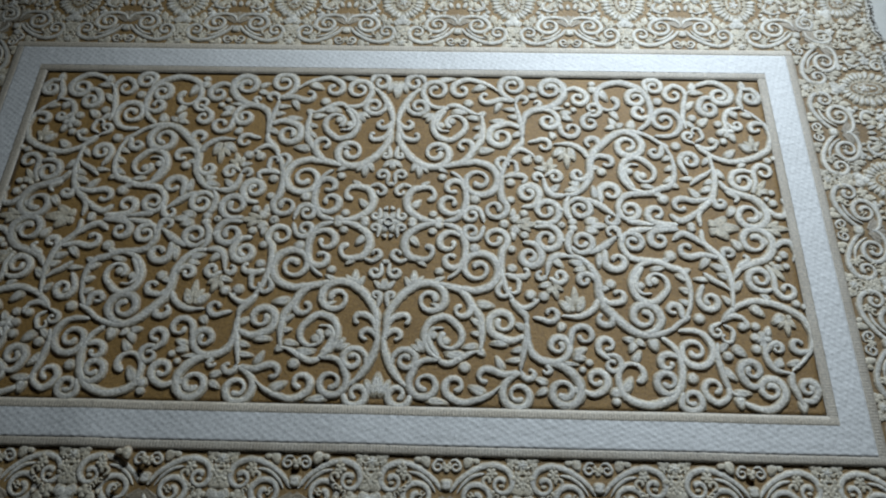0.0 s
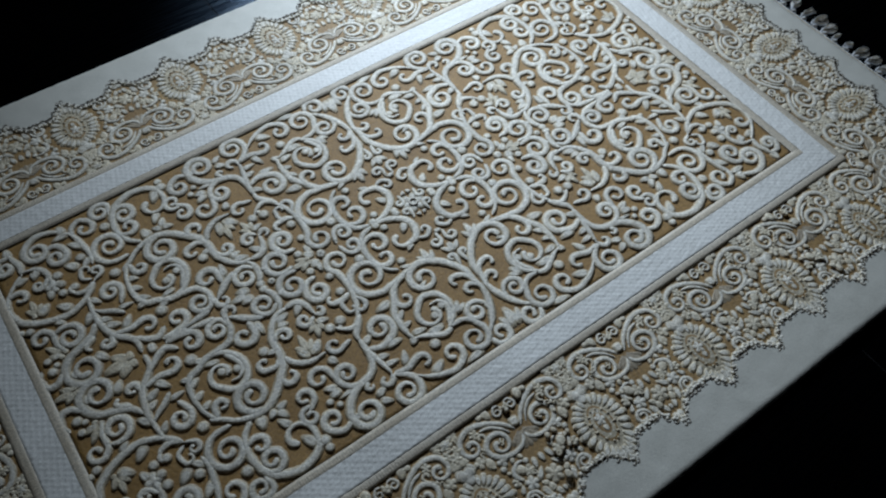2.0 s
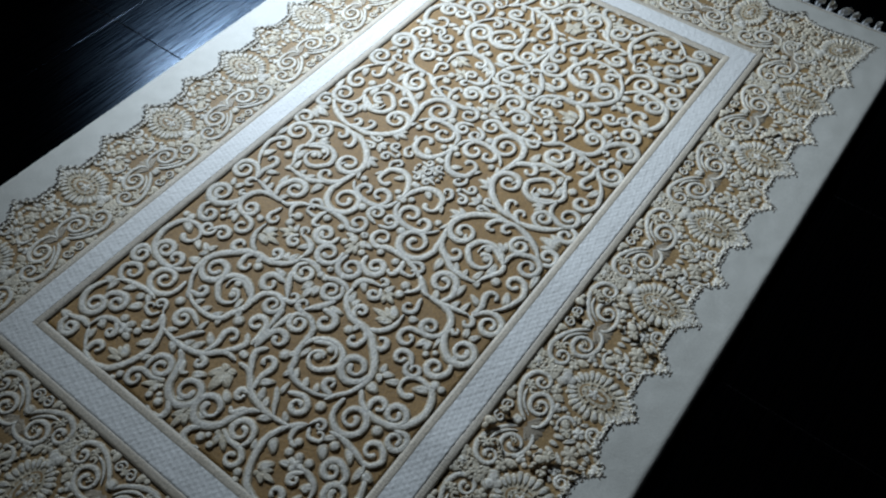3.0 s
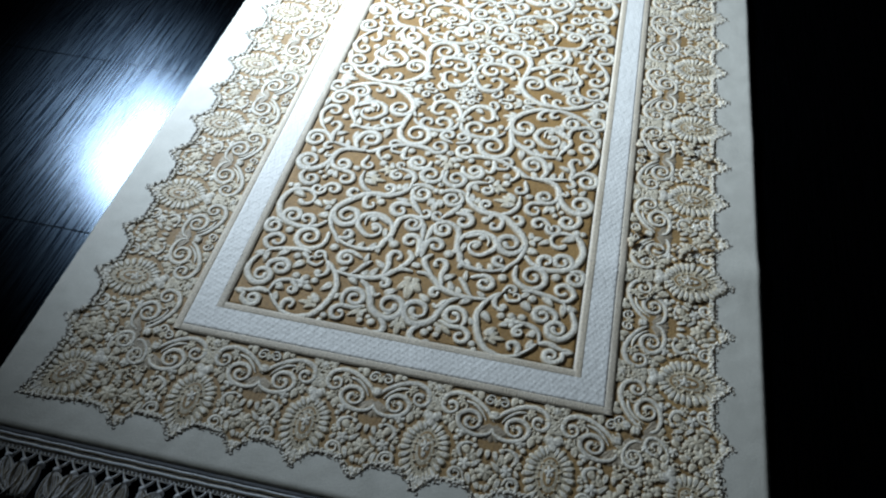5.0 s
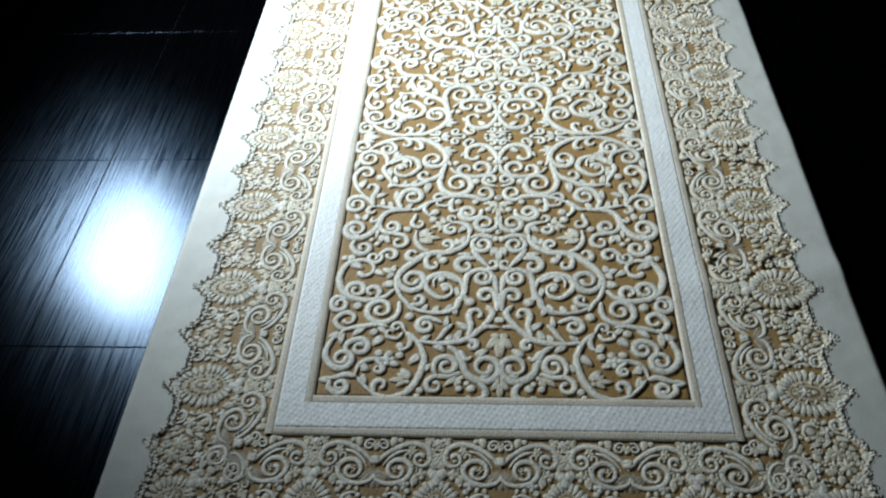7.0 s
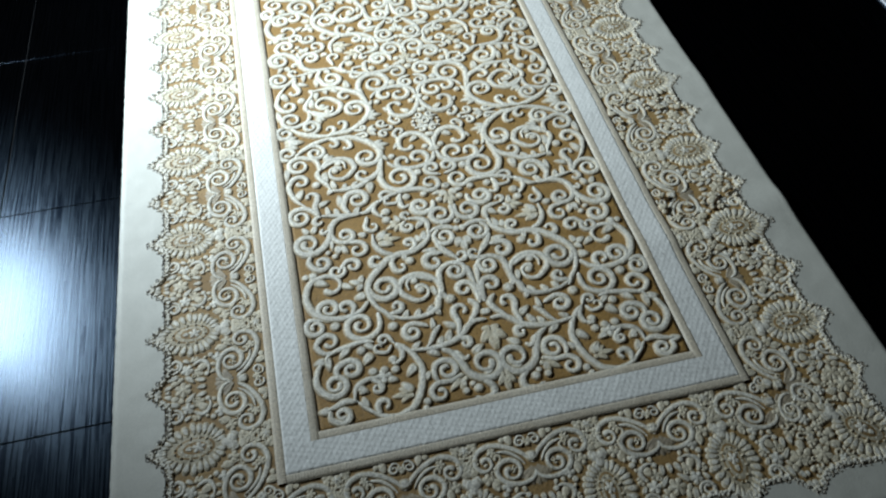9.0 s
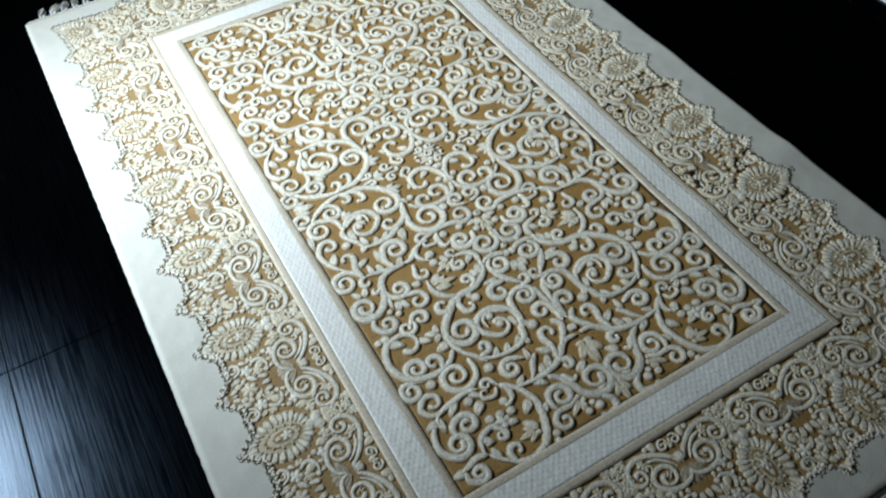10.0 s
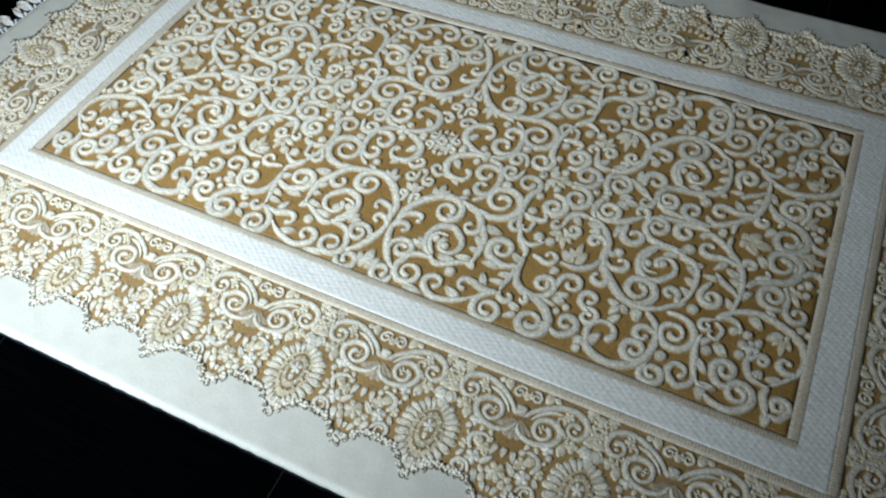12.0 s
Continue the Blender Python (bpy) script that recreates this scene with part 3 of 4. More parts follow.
leaf(0.020, 0.280, 0.022, 0.308, 0.0176)
vine(0.0145, 0.0173, [(0.010, 0.229), (0.019, 0.210), (0.036, 0.202)], (0.043, 0.214, 0.6))
vine(0.0136, 0.0155, [(0.007, 0.250), (0.015, 0.238)], (0.028, 0.246, 0.75))
vine(0.0145, 0.0164, [(0.022, 0.292), (0.031, 0.277)], (0.049, 0.292, 1.35))
vine(0.0155, 0.0173, [(0.061, 0.355), (0.055, 0.373)], (0.037, 0.358, 1.15))
leaf(0.007, 0.365, 0.001, 0.316, 0.0184)
leaf(0.009, 0.361, 0.021, 0.331, 0.0194)
vine(0.0160, 0.0170, [(0.116, 0.293), (0.090, 0.272), (0.081, 0.241), (0.092, 0.214), (0.119, 0.204), (0.142, 0.221)], (0.125, 0.247, 0.85, 0.3))
berry(0.121, 0.253, 0.0115)
vine(0.0150, 0.0120, [(0.109, 0.284), (0.094, 0.263), (0.089, 0.243), (0.099, 0.228), (0.118, 0.227)])
berry(0.098, 0.242, 0.0110)
leaf(0.084, 0.274, 0.068, 0.251, 0.0200)
leaf(0.077, 0.272, 0.058, 0.263, 0.0150)
leaf(0.121, 0.277, 0.147, 0.286, 0.0150)
vine(0.0165, 0.0157, [(0.111, 0.291), (0.089, 0.290), (0.071, 0.298), (0.061, 0.318)], (0.085, 0.337, -1.45))
vine(0.0165, 0.0141, [(0.107, 0.291), (0.127, 0.297), (0.148, 0.287), (0.169, 0.275), (0.189, 0.271)])
leaf(0.181, 0.268, 0.193, 0.279, 0.0176)
berry(0.157, 0.303, 0.0134)
leaf(0.182, 0.261, 0.152, 0.265, 0.0168)
leaf(0.162, 0.282, 0.119, 0.275, 0.0176)
leaf(0.186, 0.220, 0.168, 0.206, 0.0150)
leaf(0.186, 0.239, 0.169, 0.235, 0.0141)
vine(0.0157, 0.0174, [(0.183, 0.364), (0.153, 0.369), (0.129, 0.358)], (0.141, 0.339, 0.98))
leaf(0.086, 0.365, 0.129, 0.371, 0.0168)
leaf(0.196, 0.354, 0.165, 0.338, 0.0208)
vine(0.0165, 0.0116, [(0.143, 0.371), (0.176, 0.365), (0.203, 0.353), (0.225, 0.335)])
vine(0.0157, 0.0174, [(0.257, 0.309), (0.230, 0.315), (0.210, 0.308), (0.196, 0.305)], (0.195, 0.322, -0.62))
leaf(0.228, 0.308, 0.215, 0.280, 0.0168)
vine(0.0192, 0.0183, [(0.271, 0.238), (0.245, 0.249), (0.221, 0.243)], (0.227, 0.214, 1.4))
leaf(0.240, 0.253, 0.204, 0.256, 0.0192)
vine(0.0174, 0.0157, [(0.261, 0.309), (0.239, 0.323), (0.227, 0.342)], (0.254, 0.353, -1.5))
vine(0.0165, 0.0165, [(0.272, 0.210), (0.272, 0.244), (0.265, 0.273), (0.259, 0.306)])
leaf(0.265, 0.265, 0.244, 0.270, 0.0159)
leaf(0.264, 0.286, 0.233, 0.289, 0.0145)
leaf(0.270, 0.226, 0.250, 0.214, 0.0167)
vine(0.0173, 0.0182, [(0.244, 0.166), (0.258, 0.183), (0.271, 0.200), (0.273, 0.217)])
vine(0.0191, 0.0200, [(0.271, 0.229), (0.279, 0.269), (0.298, 0.286), (0.332, 0.295), (0.356, 0.314), (0.367, 0.339)], (0.337, 0.345, 1.5))
vine(0.0158, 0.0166, [(0.313, 0.291), (0.337, 0.284), (0.350, 0.266)], (0.330, 0.258, -1.3))
vine(0.0141, 0.0158, [(0.348, 0.273), (0.354, 0.242)], (0.378, 0.237, 1.1))
leaf(0.358, 0.273, 0.381, 0.261, 0.0184)
leaf(0.356, 0.277, 0.379, 0.282, 0.0194)
leaf(0.332, 0.291, 0.366, 0.293, 0.0112)
leaf(0.307, 0.330, 0.285, 0.321, 0.0168)
leaf(0.307, 0.340, 0.287, 0.352, 0.0160)
vine(0.0116, 0.0133, [(0.304, 0.291), (0.314, 0.305)], (0.305, 0.305, 0.55))
vine(0.0141, 0.0158, [(0.261, 0.305), (0.263, 0.317)], (0.276, 0.311, -0.75))
vine(0.0165, 0.0174, [(0.369, 0.341), (0.390, 0.349), (0.410, 0.338)], (0.397, 0.321, -1.15))
berry(0.385, 0.289, 0.0093)
berry(0.372, 0.303, 0.0086)
leaf(0.367, 0.343, 0.346, 0.339, 0.0160)
vine(0.0146, 0.0164, [(0.425, 0.284), (0.410, 0.272)], (0.420, 0.255, 1.05))
vine(0.0132, 0.0149, [(0.415, 0.274), (0.435, 0.275), (0.443, 0.288)], (0.427, 0.292, 1.0))
vine(0.0174, 0.0191, [(0.520, 0.236), (0.541, 0.254), (0.551, 0.278), (0.552, 0.306), (0.543, 0.335), (0.526, 0.354), (0.495, 0.366), (0.465, 0.362), (0.443, 0.348), (0.436, 0.323)], (0.466, 0.312, 0.78, 0.3))
leaf(0.442, 0.346, 0.460, 0.315, 0.0216)
leaf(0.465, 0.288, 0.480, 0.264, 0.0176)
berry(0.429, 0.345, 0.0134)
berry(0.429, 0.361, 0.0105)
leaf(0.443, 0.348, 0.429, 0.343, 0.0161)
vine(0.0155, 0.0173, [(0.551, 0.278), (0.539, 0.271)], (0.528, 0.287, -0.95))
vine(0.0157, 0.0174, [(0.545, 0.336), (0.524, 0.346)], (0.524, 0.322, 1.25))
vine(0.0149, 0.0174, [(0.437, 0.191), (0.431, 0.211)], (0.417, 0.199, 0.6))
leaf(0.471, 0.246, 0.451, 0.240, 0.0167)
leaf(0.472, 0.246, 0.461, 0.268, 0.0176)
leaf(0.474, 0.243, 0.489, 0.254, 0.0160)
leaf(0.503, 0.238, 0.509, 0.264, 0.0229)
leaf(0.341, 0.212, 0.333, 0.228, 0.0184)
vine(0.0159, 0.0188, [(0.293, 0.006), (0.322, 0.003), (0.340, 0.017)], (0.317, 0.033, 1.3))
vine(0.0182, 0.0191, [(0.268, 0.040), (0.294, 0.046), (0.305, 0.071)], (0.282, 0.073, 1.35))
vine(0.0173, 0.0182, [(0.358, 0.070), (0.334, 0.070), (0.319, 0.086), (0.314, 0.113)])
vine(0.0128, 0.0146, [(0.316, 0.112), (0.303, 0.122)], (0.303, 0.110, 0.55))
vine(0.0137, 0.0155, [(0.318, 0.116), (0.332, 0.128)], (0.338, 0.114, -1.05))
leaf(0.326, 0.075, 0.346, 0.096, 0.0177)
palm(0.321, 0.126, 0.332, 0.161, 0.0265)
leaf(0.321, 0.131, 0.298, 0.137, 0.0160)
vine(0.0182, 0.0218, [(0.353, 0.070), (0.378, 0.074), (0.399, 0.094), (0.411, 0.120), (0.412, 0.148), (0.420, 0.175), (0.435, 0.193), (0.461, 0.219), (0.487, 0.232), (0.515, 0.231), (0.541, 0.221), (0.558, 0.207), (0.581, 0.192)])
berry(0.596, 0.197, 0.0135)
leaf(0.389, 0.089, 0.358, 0.081, 0.0194)
leaf(0.389, 0.096, 0.368, 0.101, 0.0176)
vine(0.0145, 0.0164, [(0.409, 0.128), (0.401, 0.112), (0.387, 0.108)], (0.386, 0.122, -0.95))
palm(0.365, 0.192, 0.365, 0.139, 0.0256)
leaf(0.360, 0.187, 0.336, 0.167, 0.0220)
leaf(0.369, 0.187, 0.382, 0.163, 0.0185)
vine(0.0164, 0.0145, [(0.411, 0.160), (0.397, 0.184), (0.371, 0.198), (0.338, 0.197)])
vine(0.0157, 0.0141, [(0.241, 0.163), (0.258, 0.180), (0.273, 0.182), (0.291, 0.171), (0.299, 0.161)])
berry(0.281, 0.155, 0.0136)
berry(0.306, 0.158, 0.0131)
vine(0.0136, 0.0145, [(0.291, 0.172), (0.285, 0.160)])
vine(0.0136, 0.0145, [(0.284, 0.201), (0.304, 0.206)], (0.318, 0.193, -0.95))
berry(0.435, 0.129, 0.0131)
leaf(0.413, 0.140, 0.433, 0.137, 0.0150)
vine(0.0149, 0.0165, [(0.417, 0.156), (0.429, 0.169), (0.451, 0.167)], (0.447, 0.152, -0.7))
vine(0.0164, 0.0173, [(0.369, 0.008), (0.359, 0.030), (0.359, 0.056), (0.369, 0.070)])
vine(0.0146, 0.0173, [(0.362, 0.047), (0.378, 0.062)], (0.386, 0.038, -1.35))
berry(0.369, 0.007, 0.0115)
berry(0.347, 0.035, 0.0082)
leaf(0.394, 0.008, 0.419, 0.014, 0.0221)
leaf(0.399, 0.001, 0.438, 0.000, 0.0193)
vine(0.0155, 0.0210, [(0.397, 0.064), (0.423, 0.050), (0.443, 0.034), (0.456, 0.023)])
vine(0.0127, 0.0145, [(0.460, 0.032), (0.460, 0.009)], (0.446, 0.016, -0.7))
vine(0.0183, 0.0192, [(0.430, 0.052), (0.428, 0.083)], (0.451, 0.078, -1.0))
leaf(0.420, 0.061, 0.415, 0.095, 0.0176)
vine(0.0155, 0.0191, [(0.448, 0.004), (0.463, 0.020), (0.464, 0.049), (0.479, 0.071), (0.506, 0.077), (0.531, 0.079), (0.555, 0.091), (0.573, 0.097), (0.584, 0.120), (0.586, 0.148), (0.581, 0.176), (0.569, 0.200)])
vine(0.0145, 0.0164, [(0.465, 0.043), (0.471, 0.020)], (0.486, 0.037, 1.35))
vine(0.0164, 0.0183, [(0.580, 0.006), (0.553, 0.006), (0.531, 0.010)], (0.539, 0.030, -1.05))
vine(0.0149, 0.0169, [(0.530, 0.000), (0.552, 0.000), (0.579, 0.004)])
vine(0.0164, 0.0155, [(0.476, 0.012), (0.505, 0.008), (0.533, 0.003)])
vine(0.0160, 0.0170, [(0.530, 0.077), (0.498, 0.086), (0.479, 0.110), (0.476, 0.138), (0.490, 0.161), (0.513, 0.166), (0.536, 0.148)], (0.520, 0.124, -0.8, 0.3))
berry(0.519, 0.121, 0.0115)
vine(0.0150, 0.0120, [(0.501, 0.089), (0.486, 0.113), (0.484, 0.135), (0.495, 0.148), (0.514, 0.147)])
berry(0.492, 0.131, 0.0110)
leaf(0.514, 0.097, 0.543, 0.091, 0.0140)
berry(0.556, 0.065, 0.0148)
leaf(0.536, 0.082, 0.557, 0.069, 0.0158)
vine(0.0191, 0.0182, [(0.487, 0.232), (0.511, 0.223), (0.525, 0.200)], (0.494, 0.196, -1.35))
vine(0.0149, 0.0165, [(0.566, 0.202), (0.564, 0.182)], (0.549, 0.181, -0.95))
leaf(0.586, 0.117, 0.562, 0.106, 0.0177)
leaf(0.585, 0.144, 0.567, 0.135, 0.0167)
leaf(0.582, 0.169, 0.564, 0.160, 0.0152)
leaf(0.576, 0.101, 0.590, 0.094, 0.0158)
vine(0.0164, 0.0173, [(0.564, 0.030), (0.584, 0.015), (0.605, 0.023), (0.632, 0.047)])
berry(0.605, 0.003, 0.0107)
vine(0.0164, 0.0173, [(0.652, 0.069), (0.622, 0.062), (0.592, 0.067), (0.579, 0.060)], (0.591, 0.049, 0.62))
vine(0.0155, 0.0191, [(0.624, 0.003), (0.623, 0.029), (0.635, 0.048), (0.653, 0.066), (0.663, 0.095), (0.667, 0.127), (0.662, 0.178)])
vine(0.0155, 0.0164, [(0.658, 0.071), (0.660, 0.053)], (0.671, 0.059, 0.85))
leaf(0.631, 0.066, 0.611, 0.092, 0.0185)
leaf(0.660, 0.095, 0.632, 0.083, 0.0185)
leaf(0.663, 0.112, 0.644, 0.103, 0.0167)
vine(0.0136, 0.0145, [(0.615, 0.100), (0.631, 0.115), (0.653, 0.129), (0.665, 0.141)])
leaf(0.623, 0.116, 0.595, 0.114, 0.0136)
vine(0.0155, 0.0173, [(0.613, 0.125), (0.602, 0.148)], (0.621, 0.160, -1.35))
leaf(0.660, 0.167, 0.646, 0.150, 0.0152)
leaf(0.667, 0.139, 0.687, 0.117, 0.0184)
vine(0.0174, 0.0165, [(0.652, 0.183), (0.676, 0.168), (0.705, 0.159), (0.733, 0.163), (0.759, 0.172), (0.784, 0.188), (0.791, 0.198), (0.799, 0.224), (0.792, 0.254), (0.771, 0.280), (0.751, 0.296)])
vine(0.0157, 0.0149, [(0.666, 0.173), (0.650, 0.188), (0.636, 0.202)])
leaf(0.695, 0.168, 0.718, 0.190, 0.0202)
leaf(0.734, 0.157, 0.719, 0.145, 0.0152)
vine(0.0191, 0.0191, [(0.672, 0.113), (0.687, 0.092), (0.714, 0.079), (0.741, 0.068), (0.758, 0.043)], (0.726, 0.030, -1.45))
leaf(0.748, 0.039, 0.742, 0.020, 0.0150)
vine(0.0155, 0.0164, [(0.682, 0.087), (0.699, 0.078)], (0.698, 0.066, -0.5))
vine(0.0155, 0.0173, [(0.747, 0.132), (0.726, 0.138), (0.706, 0.130)], (0.723, 0.111, 1.25))
vine(0.0141, 0.0157, [(0.739, 0.083), (0.749, 0.109), (0.748, 0.134), (0.760, 0.150)], (0.770, 0.134, -0.95))
palm(0.742, 0.077, 0.768, 0.112, 0.0264)
leaf(0.749, 0.088, 0.769, 0.083, 0.0144)
vine(0.0164, 0.0164, [(0.760, 0.047), (0.777, 0.031), (0.795, 0.032), (0.801, 0.053), (0.793, 0.072)])
berry(0.776, 0.059, 0.0119)
berry(0.777, 0.084, 0.0097)
berry(0.765, 0.068, 0.0082)
palm(0.749, 0.001, 0.794, 0.001, 0.0265)
palm(0.636, 0.001, 0.697, 0.002, 0.0396)
berry(0.782, 0.163, 0.0105)
berry(0.796, 0.169, 0.0090)
leaf(0.698, 0.049, 0.681, 0.027, 0.0202)
vine(0.0164, 0.0173, [(0.553, 0.223), (0.581, 0.222), (0.603, 0.234)], (0.579, 0.263, 1.7, 0.1))
berry(0.569, 0.315, 0.0134)
vine(0.0157, 0.0165, [(0.550, 0.339), (0.544, 0.366)], (0.564, 0.355, -1.35))
vine(0.0149, 0.0165, [(0.631, 0.327), (0.629, 0.347), (0.610, 0.360), (0.595, 0.352)], (0.606, 0.333, 0.95))
vine(0.0145, 0.0155, [(0.624, 0.243), (0.619, 0.269), (0.623, 0.294), (0.628, 0.319), (0.636, 0.339), (0.650, 0.347)])
leaf(0.623, 0.293, 0.649, 0.317, 0.0185)
leaf(0.637, 0.342, 0.671, 0.340, 0.0177)
leaf(0.647, 0.344, 0.650, 0.369, 0.0209)
vine(0.0174, 0.0182, [(0.652, 0.356), (0.672, 0.366), (0.698, 0.370), (0.724, 0.353)], (0.707, 0.333, -1.55))
vine(0.0174, 0.0182, [(0.695, 0.325), (0.672, 0.327), (0.658, 0.307)], (0.678, 0.298, 1.3))
vine(0.0116, 0.0124, [(0.638, 0.203), (0.618, 0.213)], (0.626, 0.223, -1.0))
vine(0.0107, 0.0116, [(0.638, 0.208), (0.655, 0.220), (0.650, 0.242)], (0.641, 0.233, 0.6))
berry(0.639, 0.271, 0.0124)
leaf(0.650, 0.251, 0.672, 0.271, 0.0211)
leaf(0.623, 0.263, 0.644, 0.242, 0.0153)
vine(0.0149, 0.0149, [(0.636, 0.202), (0.658, 0.190), (0.677, 0.195), (0.685, 0.208)])
berry(0.674, 0.212, 0.0113)
vine(0.0133, 0.0158, [(0.709, 0.241), (0.708, 0.270), (0.721, 0.294), (0.750, 0.302)])
leaf(0.719, 0.246, 0.739, 0.246, 0.0152)
leaf(0.719, 0.293, 0.735, 0.273, 0.0168)
palm(0.757, 0.184, 0.757, 0.226, 0.0256)
leaf(0.755, 0.187, 0.731, 0.204, 0.0220)
vine(0.0145, 0.0164, [(0.793, 0.256), (0.778, 0.260)], (0.771, 0.245, 0.85))
leaf(0.771, 0.281, 0.745, 0.284, 0.0184)
vine(0.0157, 0.0157, [(0.751, 0.296), (0.746, 0.319), (0.753, 0.340), (0.758, 0.362)])
leaf(0.759, 0.349, 0.758, 0.374, 0.0192)
vine(0.0157, 0.0165, [(0.757, 0.350), (0.777, 0.352), (0.791, 0.332)], (0.774, 0.329, -1.25))
blossom(0.708, 0.237, 4, 0.0190)
leaf(0.715, 0.230, 0.722, 0.211, 0.0170)
berry(0.694, 0.233, 0.0112)
berry(0.693, 0.256, 0.0120)
vine(0.0120, 0.0130, [(0.708, 0.265), (0.721, 0.247), (0.732, 0.242)], (0.731, 0.254, 0.85))
leaf(0.731, 0.289, 0.733, 0.275, 0.0150)
leaf(0.763, 0.285, 0.751, 0.280, 0.0140)
vine(0.0120, 0.0125, [(0.678, 0.196), (0.684, 0.209), (0.672, 0.217)])
berry(0.698, 0.211, 0.0112)


# ---- the lace border ----
def side_place(s, along_x):
    """From (u, v) of a border side to the rug: u along the side, v outwards."""
    if along_x:
        return lambda u, v: (u, s * (LACE_Y + v))
    return lambda u, v: (s * (LACE_X + v), u)


def lace_ground(name, place, half, unit, depth, grow, z, mats, parent, label):
    verts, faces = [], []
    n = int(2 * half / 0.0027)
    for i in range(n + 1):
        u = -half + 2 * half * i / n
        e = lace_edge(u, unit, depth) + grow
        for k in range(5):
            x, y = place(u, e * k / 4)
            verts.append((x, y, z + wave(x, y)))
        x, y = place(u, e)
        verts.append((x, y, GROUND - 0.004 + wave(x, y)))
    for i in range(n):
        for k in range(5):
            a = i * 6 + k
            faces.append((a, a + 6, a + 7, a + 1))
    me = mesh_object(name, verts, faces, mats, smooth=False)
    return part(name, me, parent, on_rug(Matrix()), label)


LOOP, DARK_LOOP = lobed("loop", 3, 0.0080, 0.30, 0.0054, [CREST, FLANK]), sweep("loop", ring_outline(0.0048, 9, 0.0)[:6], lambda s: 0.0024, 0.0012, [OUTLINE, OUTLINE], 0.2)


def edge_rows(place, half, unit, depth):
    """The edge: light loops, and small dark ones round its rim; too many and too small to pick apart."""
    light, dark, u = [], [], -half
    while u < half:
        e = lace_edge(u, unit, depth)
        slope = abs(lace_edge(u + 0.002, unit, depth) - lace_edge(u - 0.002, unit, depth)) / 0.004
        x, y = place(u, e - 0.0008 + random.uniform(-0.0012, 0.0012))
        dark.append((DARK_LOOP, lie(x, y, 0.0002, random.uniform(0, 6.28), random.uniform(0.8, 1.15), random.uniform(0.8, 1.15))))
        x, y = place(u + 0.004, e - 0.0065 + random.uniform(-0.002, 0.001))
        light.append((LOOP, lie(x, y, -0.0045, random.uniform(0, 6.28), random.uniform(0.8, 1.15), random.uniform(0.8, 1.15))))
        u += 0.0108 / math.sqrt(1 + min(slope, 1.5) ** 2)
    return joined("loop_edge", light, [CREST, PETAL]), joined("dark_loop_edge", dark, [OUTLINE, OUTLINE])


LACE_H = 0.0037
LEAF_S, LEAF_M = leaf_mesh(0.019, 0.0130, LACE_H), leaf_mesh(0.027, 0.0150, LACE_H)
# a fat finger: narrow root at x = 0, full round tip at x = 1
FINGER = dome("petal", [(0.5 * math.cos(a), 0.5 * math.sin(a) * (0.74 + 0.26 * math.cos(a))) for a in [2 * math.pi * k / 14 for k in range(14)]], 0.0031, [CREST, PETAL])
FINGER.transform(Matrix.Translation((0.5, 0, 0)))
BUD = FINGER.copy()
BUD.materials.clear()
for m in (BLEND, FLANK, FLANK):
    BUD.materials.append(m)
BERRY_S = dome("berry", ring_outline(0.0068), LACE_H, [CREST, FLANK])
FLOWER_L = lobed("flower", 6, 0.0205, 0.24, LACE_H, [PETAL, FLANK], 1.0, 0.6)
FLOWER_S = lobed("flower", 5, 0.0130, 0.26, LACE_H, [CREST, FLANK], 1.0, 0.6)
TREFOIL = lobed("trefoil", 3, 0.0180, 0.34, LACE_H, [CREST, FLANK], 1.0, 0.4)


def shell(name, r, spread, ribs, height, mats):
    """A fan that opens along +x with soft ribs and a scalloped rim."""
    verts, faces, slots = [], [], []
    n = ribs * 6
    levels = ((0.16, 0.75), (0.40, 1.0), (0.70, 0.85), (0.92, 0.60), (1.0, -0.2))
    for i in range(n + 1):
        a = (-1 + 2 * i / n) * spread
        bow = abs(math.sin(math.pi * ribs * i / n)) ** 0.6
        side = 0.0 if i in (0, n) else 1.0
        for q, z in levels:
            rr = r * q * (1 - 0.10 * (1 - bow) * q) * (1 - 0.12 * (a / spread) ** 2)
            verts.append((rr * math.cos(a), rr * math.sin(a), height * ((z - 0.30 * (1 - bow) * q) * side - 0.2 * (1 - side))))
    k = len(levels)
    for i in range(n):
        for l in range(k - 1):
            p = i * k + l
            faces.append((p, p + 1, p + k + 1, p + k))
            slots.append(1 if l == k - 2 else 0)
    return mesh_object(name, verts, faces, mats, slots)


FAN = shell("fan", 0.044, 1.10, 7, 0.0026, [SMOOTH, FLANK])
TIE = dome("tie", [(0.0150 * math.cos(a) * (0.75 + 0.45 * abs(math.sin(a))), 0.0125 * math.sin(a)) for a in [2 * math.pi * k / 16 for k in range(16)]], 0.0050, [CREST, FLANK], crease=0.12)
MEDAL_BED = dome("medallion_bed", [(0.066 * math.cos(2 * math.pi * k / 26), 0.041 * math.sin(2 * math.pi * k / 26)) for k in range(26)], 0.0026, [BLEND, FLANK])
HEART_BED = dome("heart_ground", [(0.040 * math.cos(2 * math.pi * k / 20), 0.023 * math.sin(2 * math.pi * k / 20)) for k in range(20)], 0.0014, [LACE, LACE])

BORDER_CURLS = []


def bvine(w0, w1, points, eye=None):
    name = "border_scroll" if eye else "border_stem"
    me, at = tendril(name, 1.45 * w0, 1.35 * w1, points, eye, LACE_H)
    BORDER_CURLS.append((me, at.x, at.y, name))


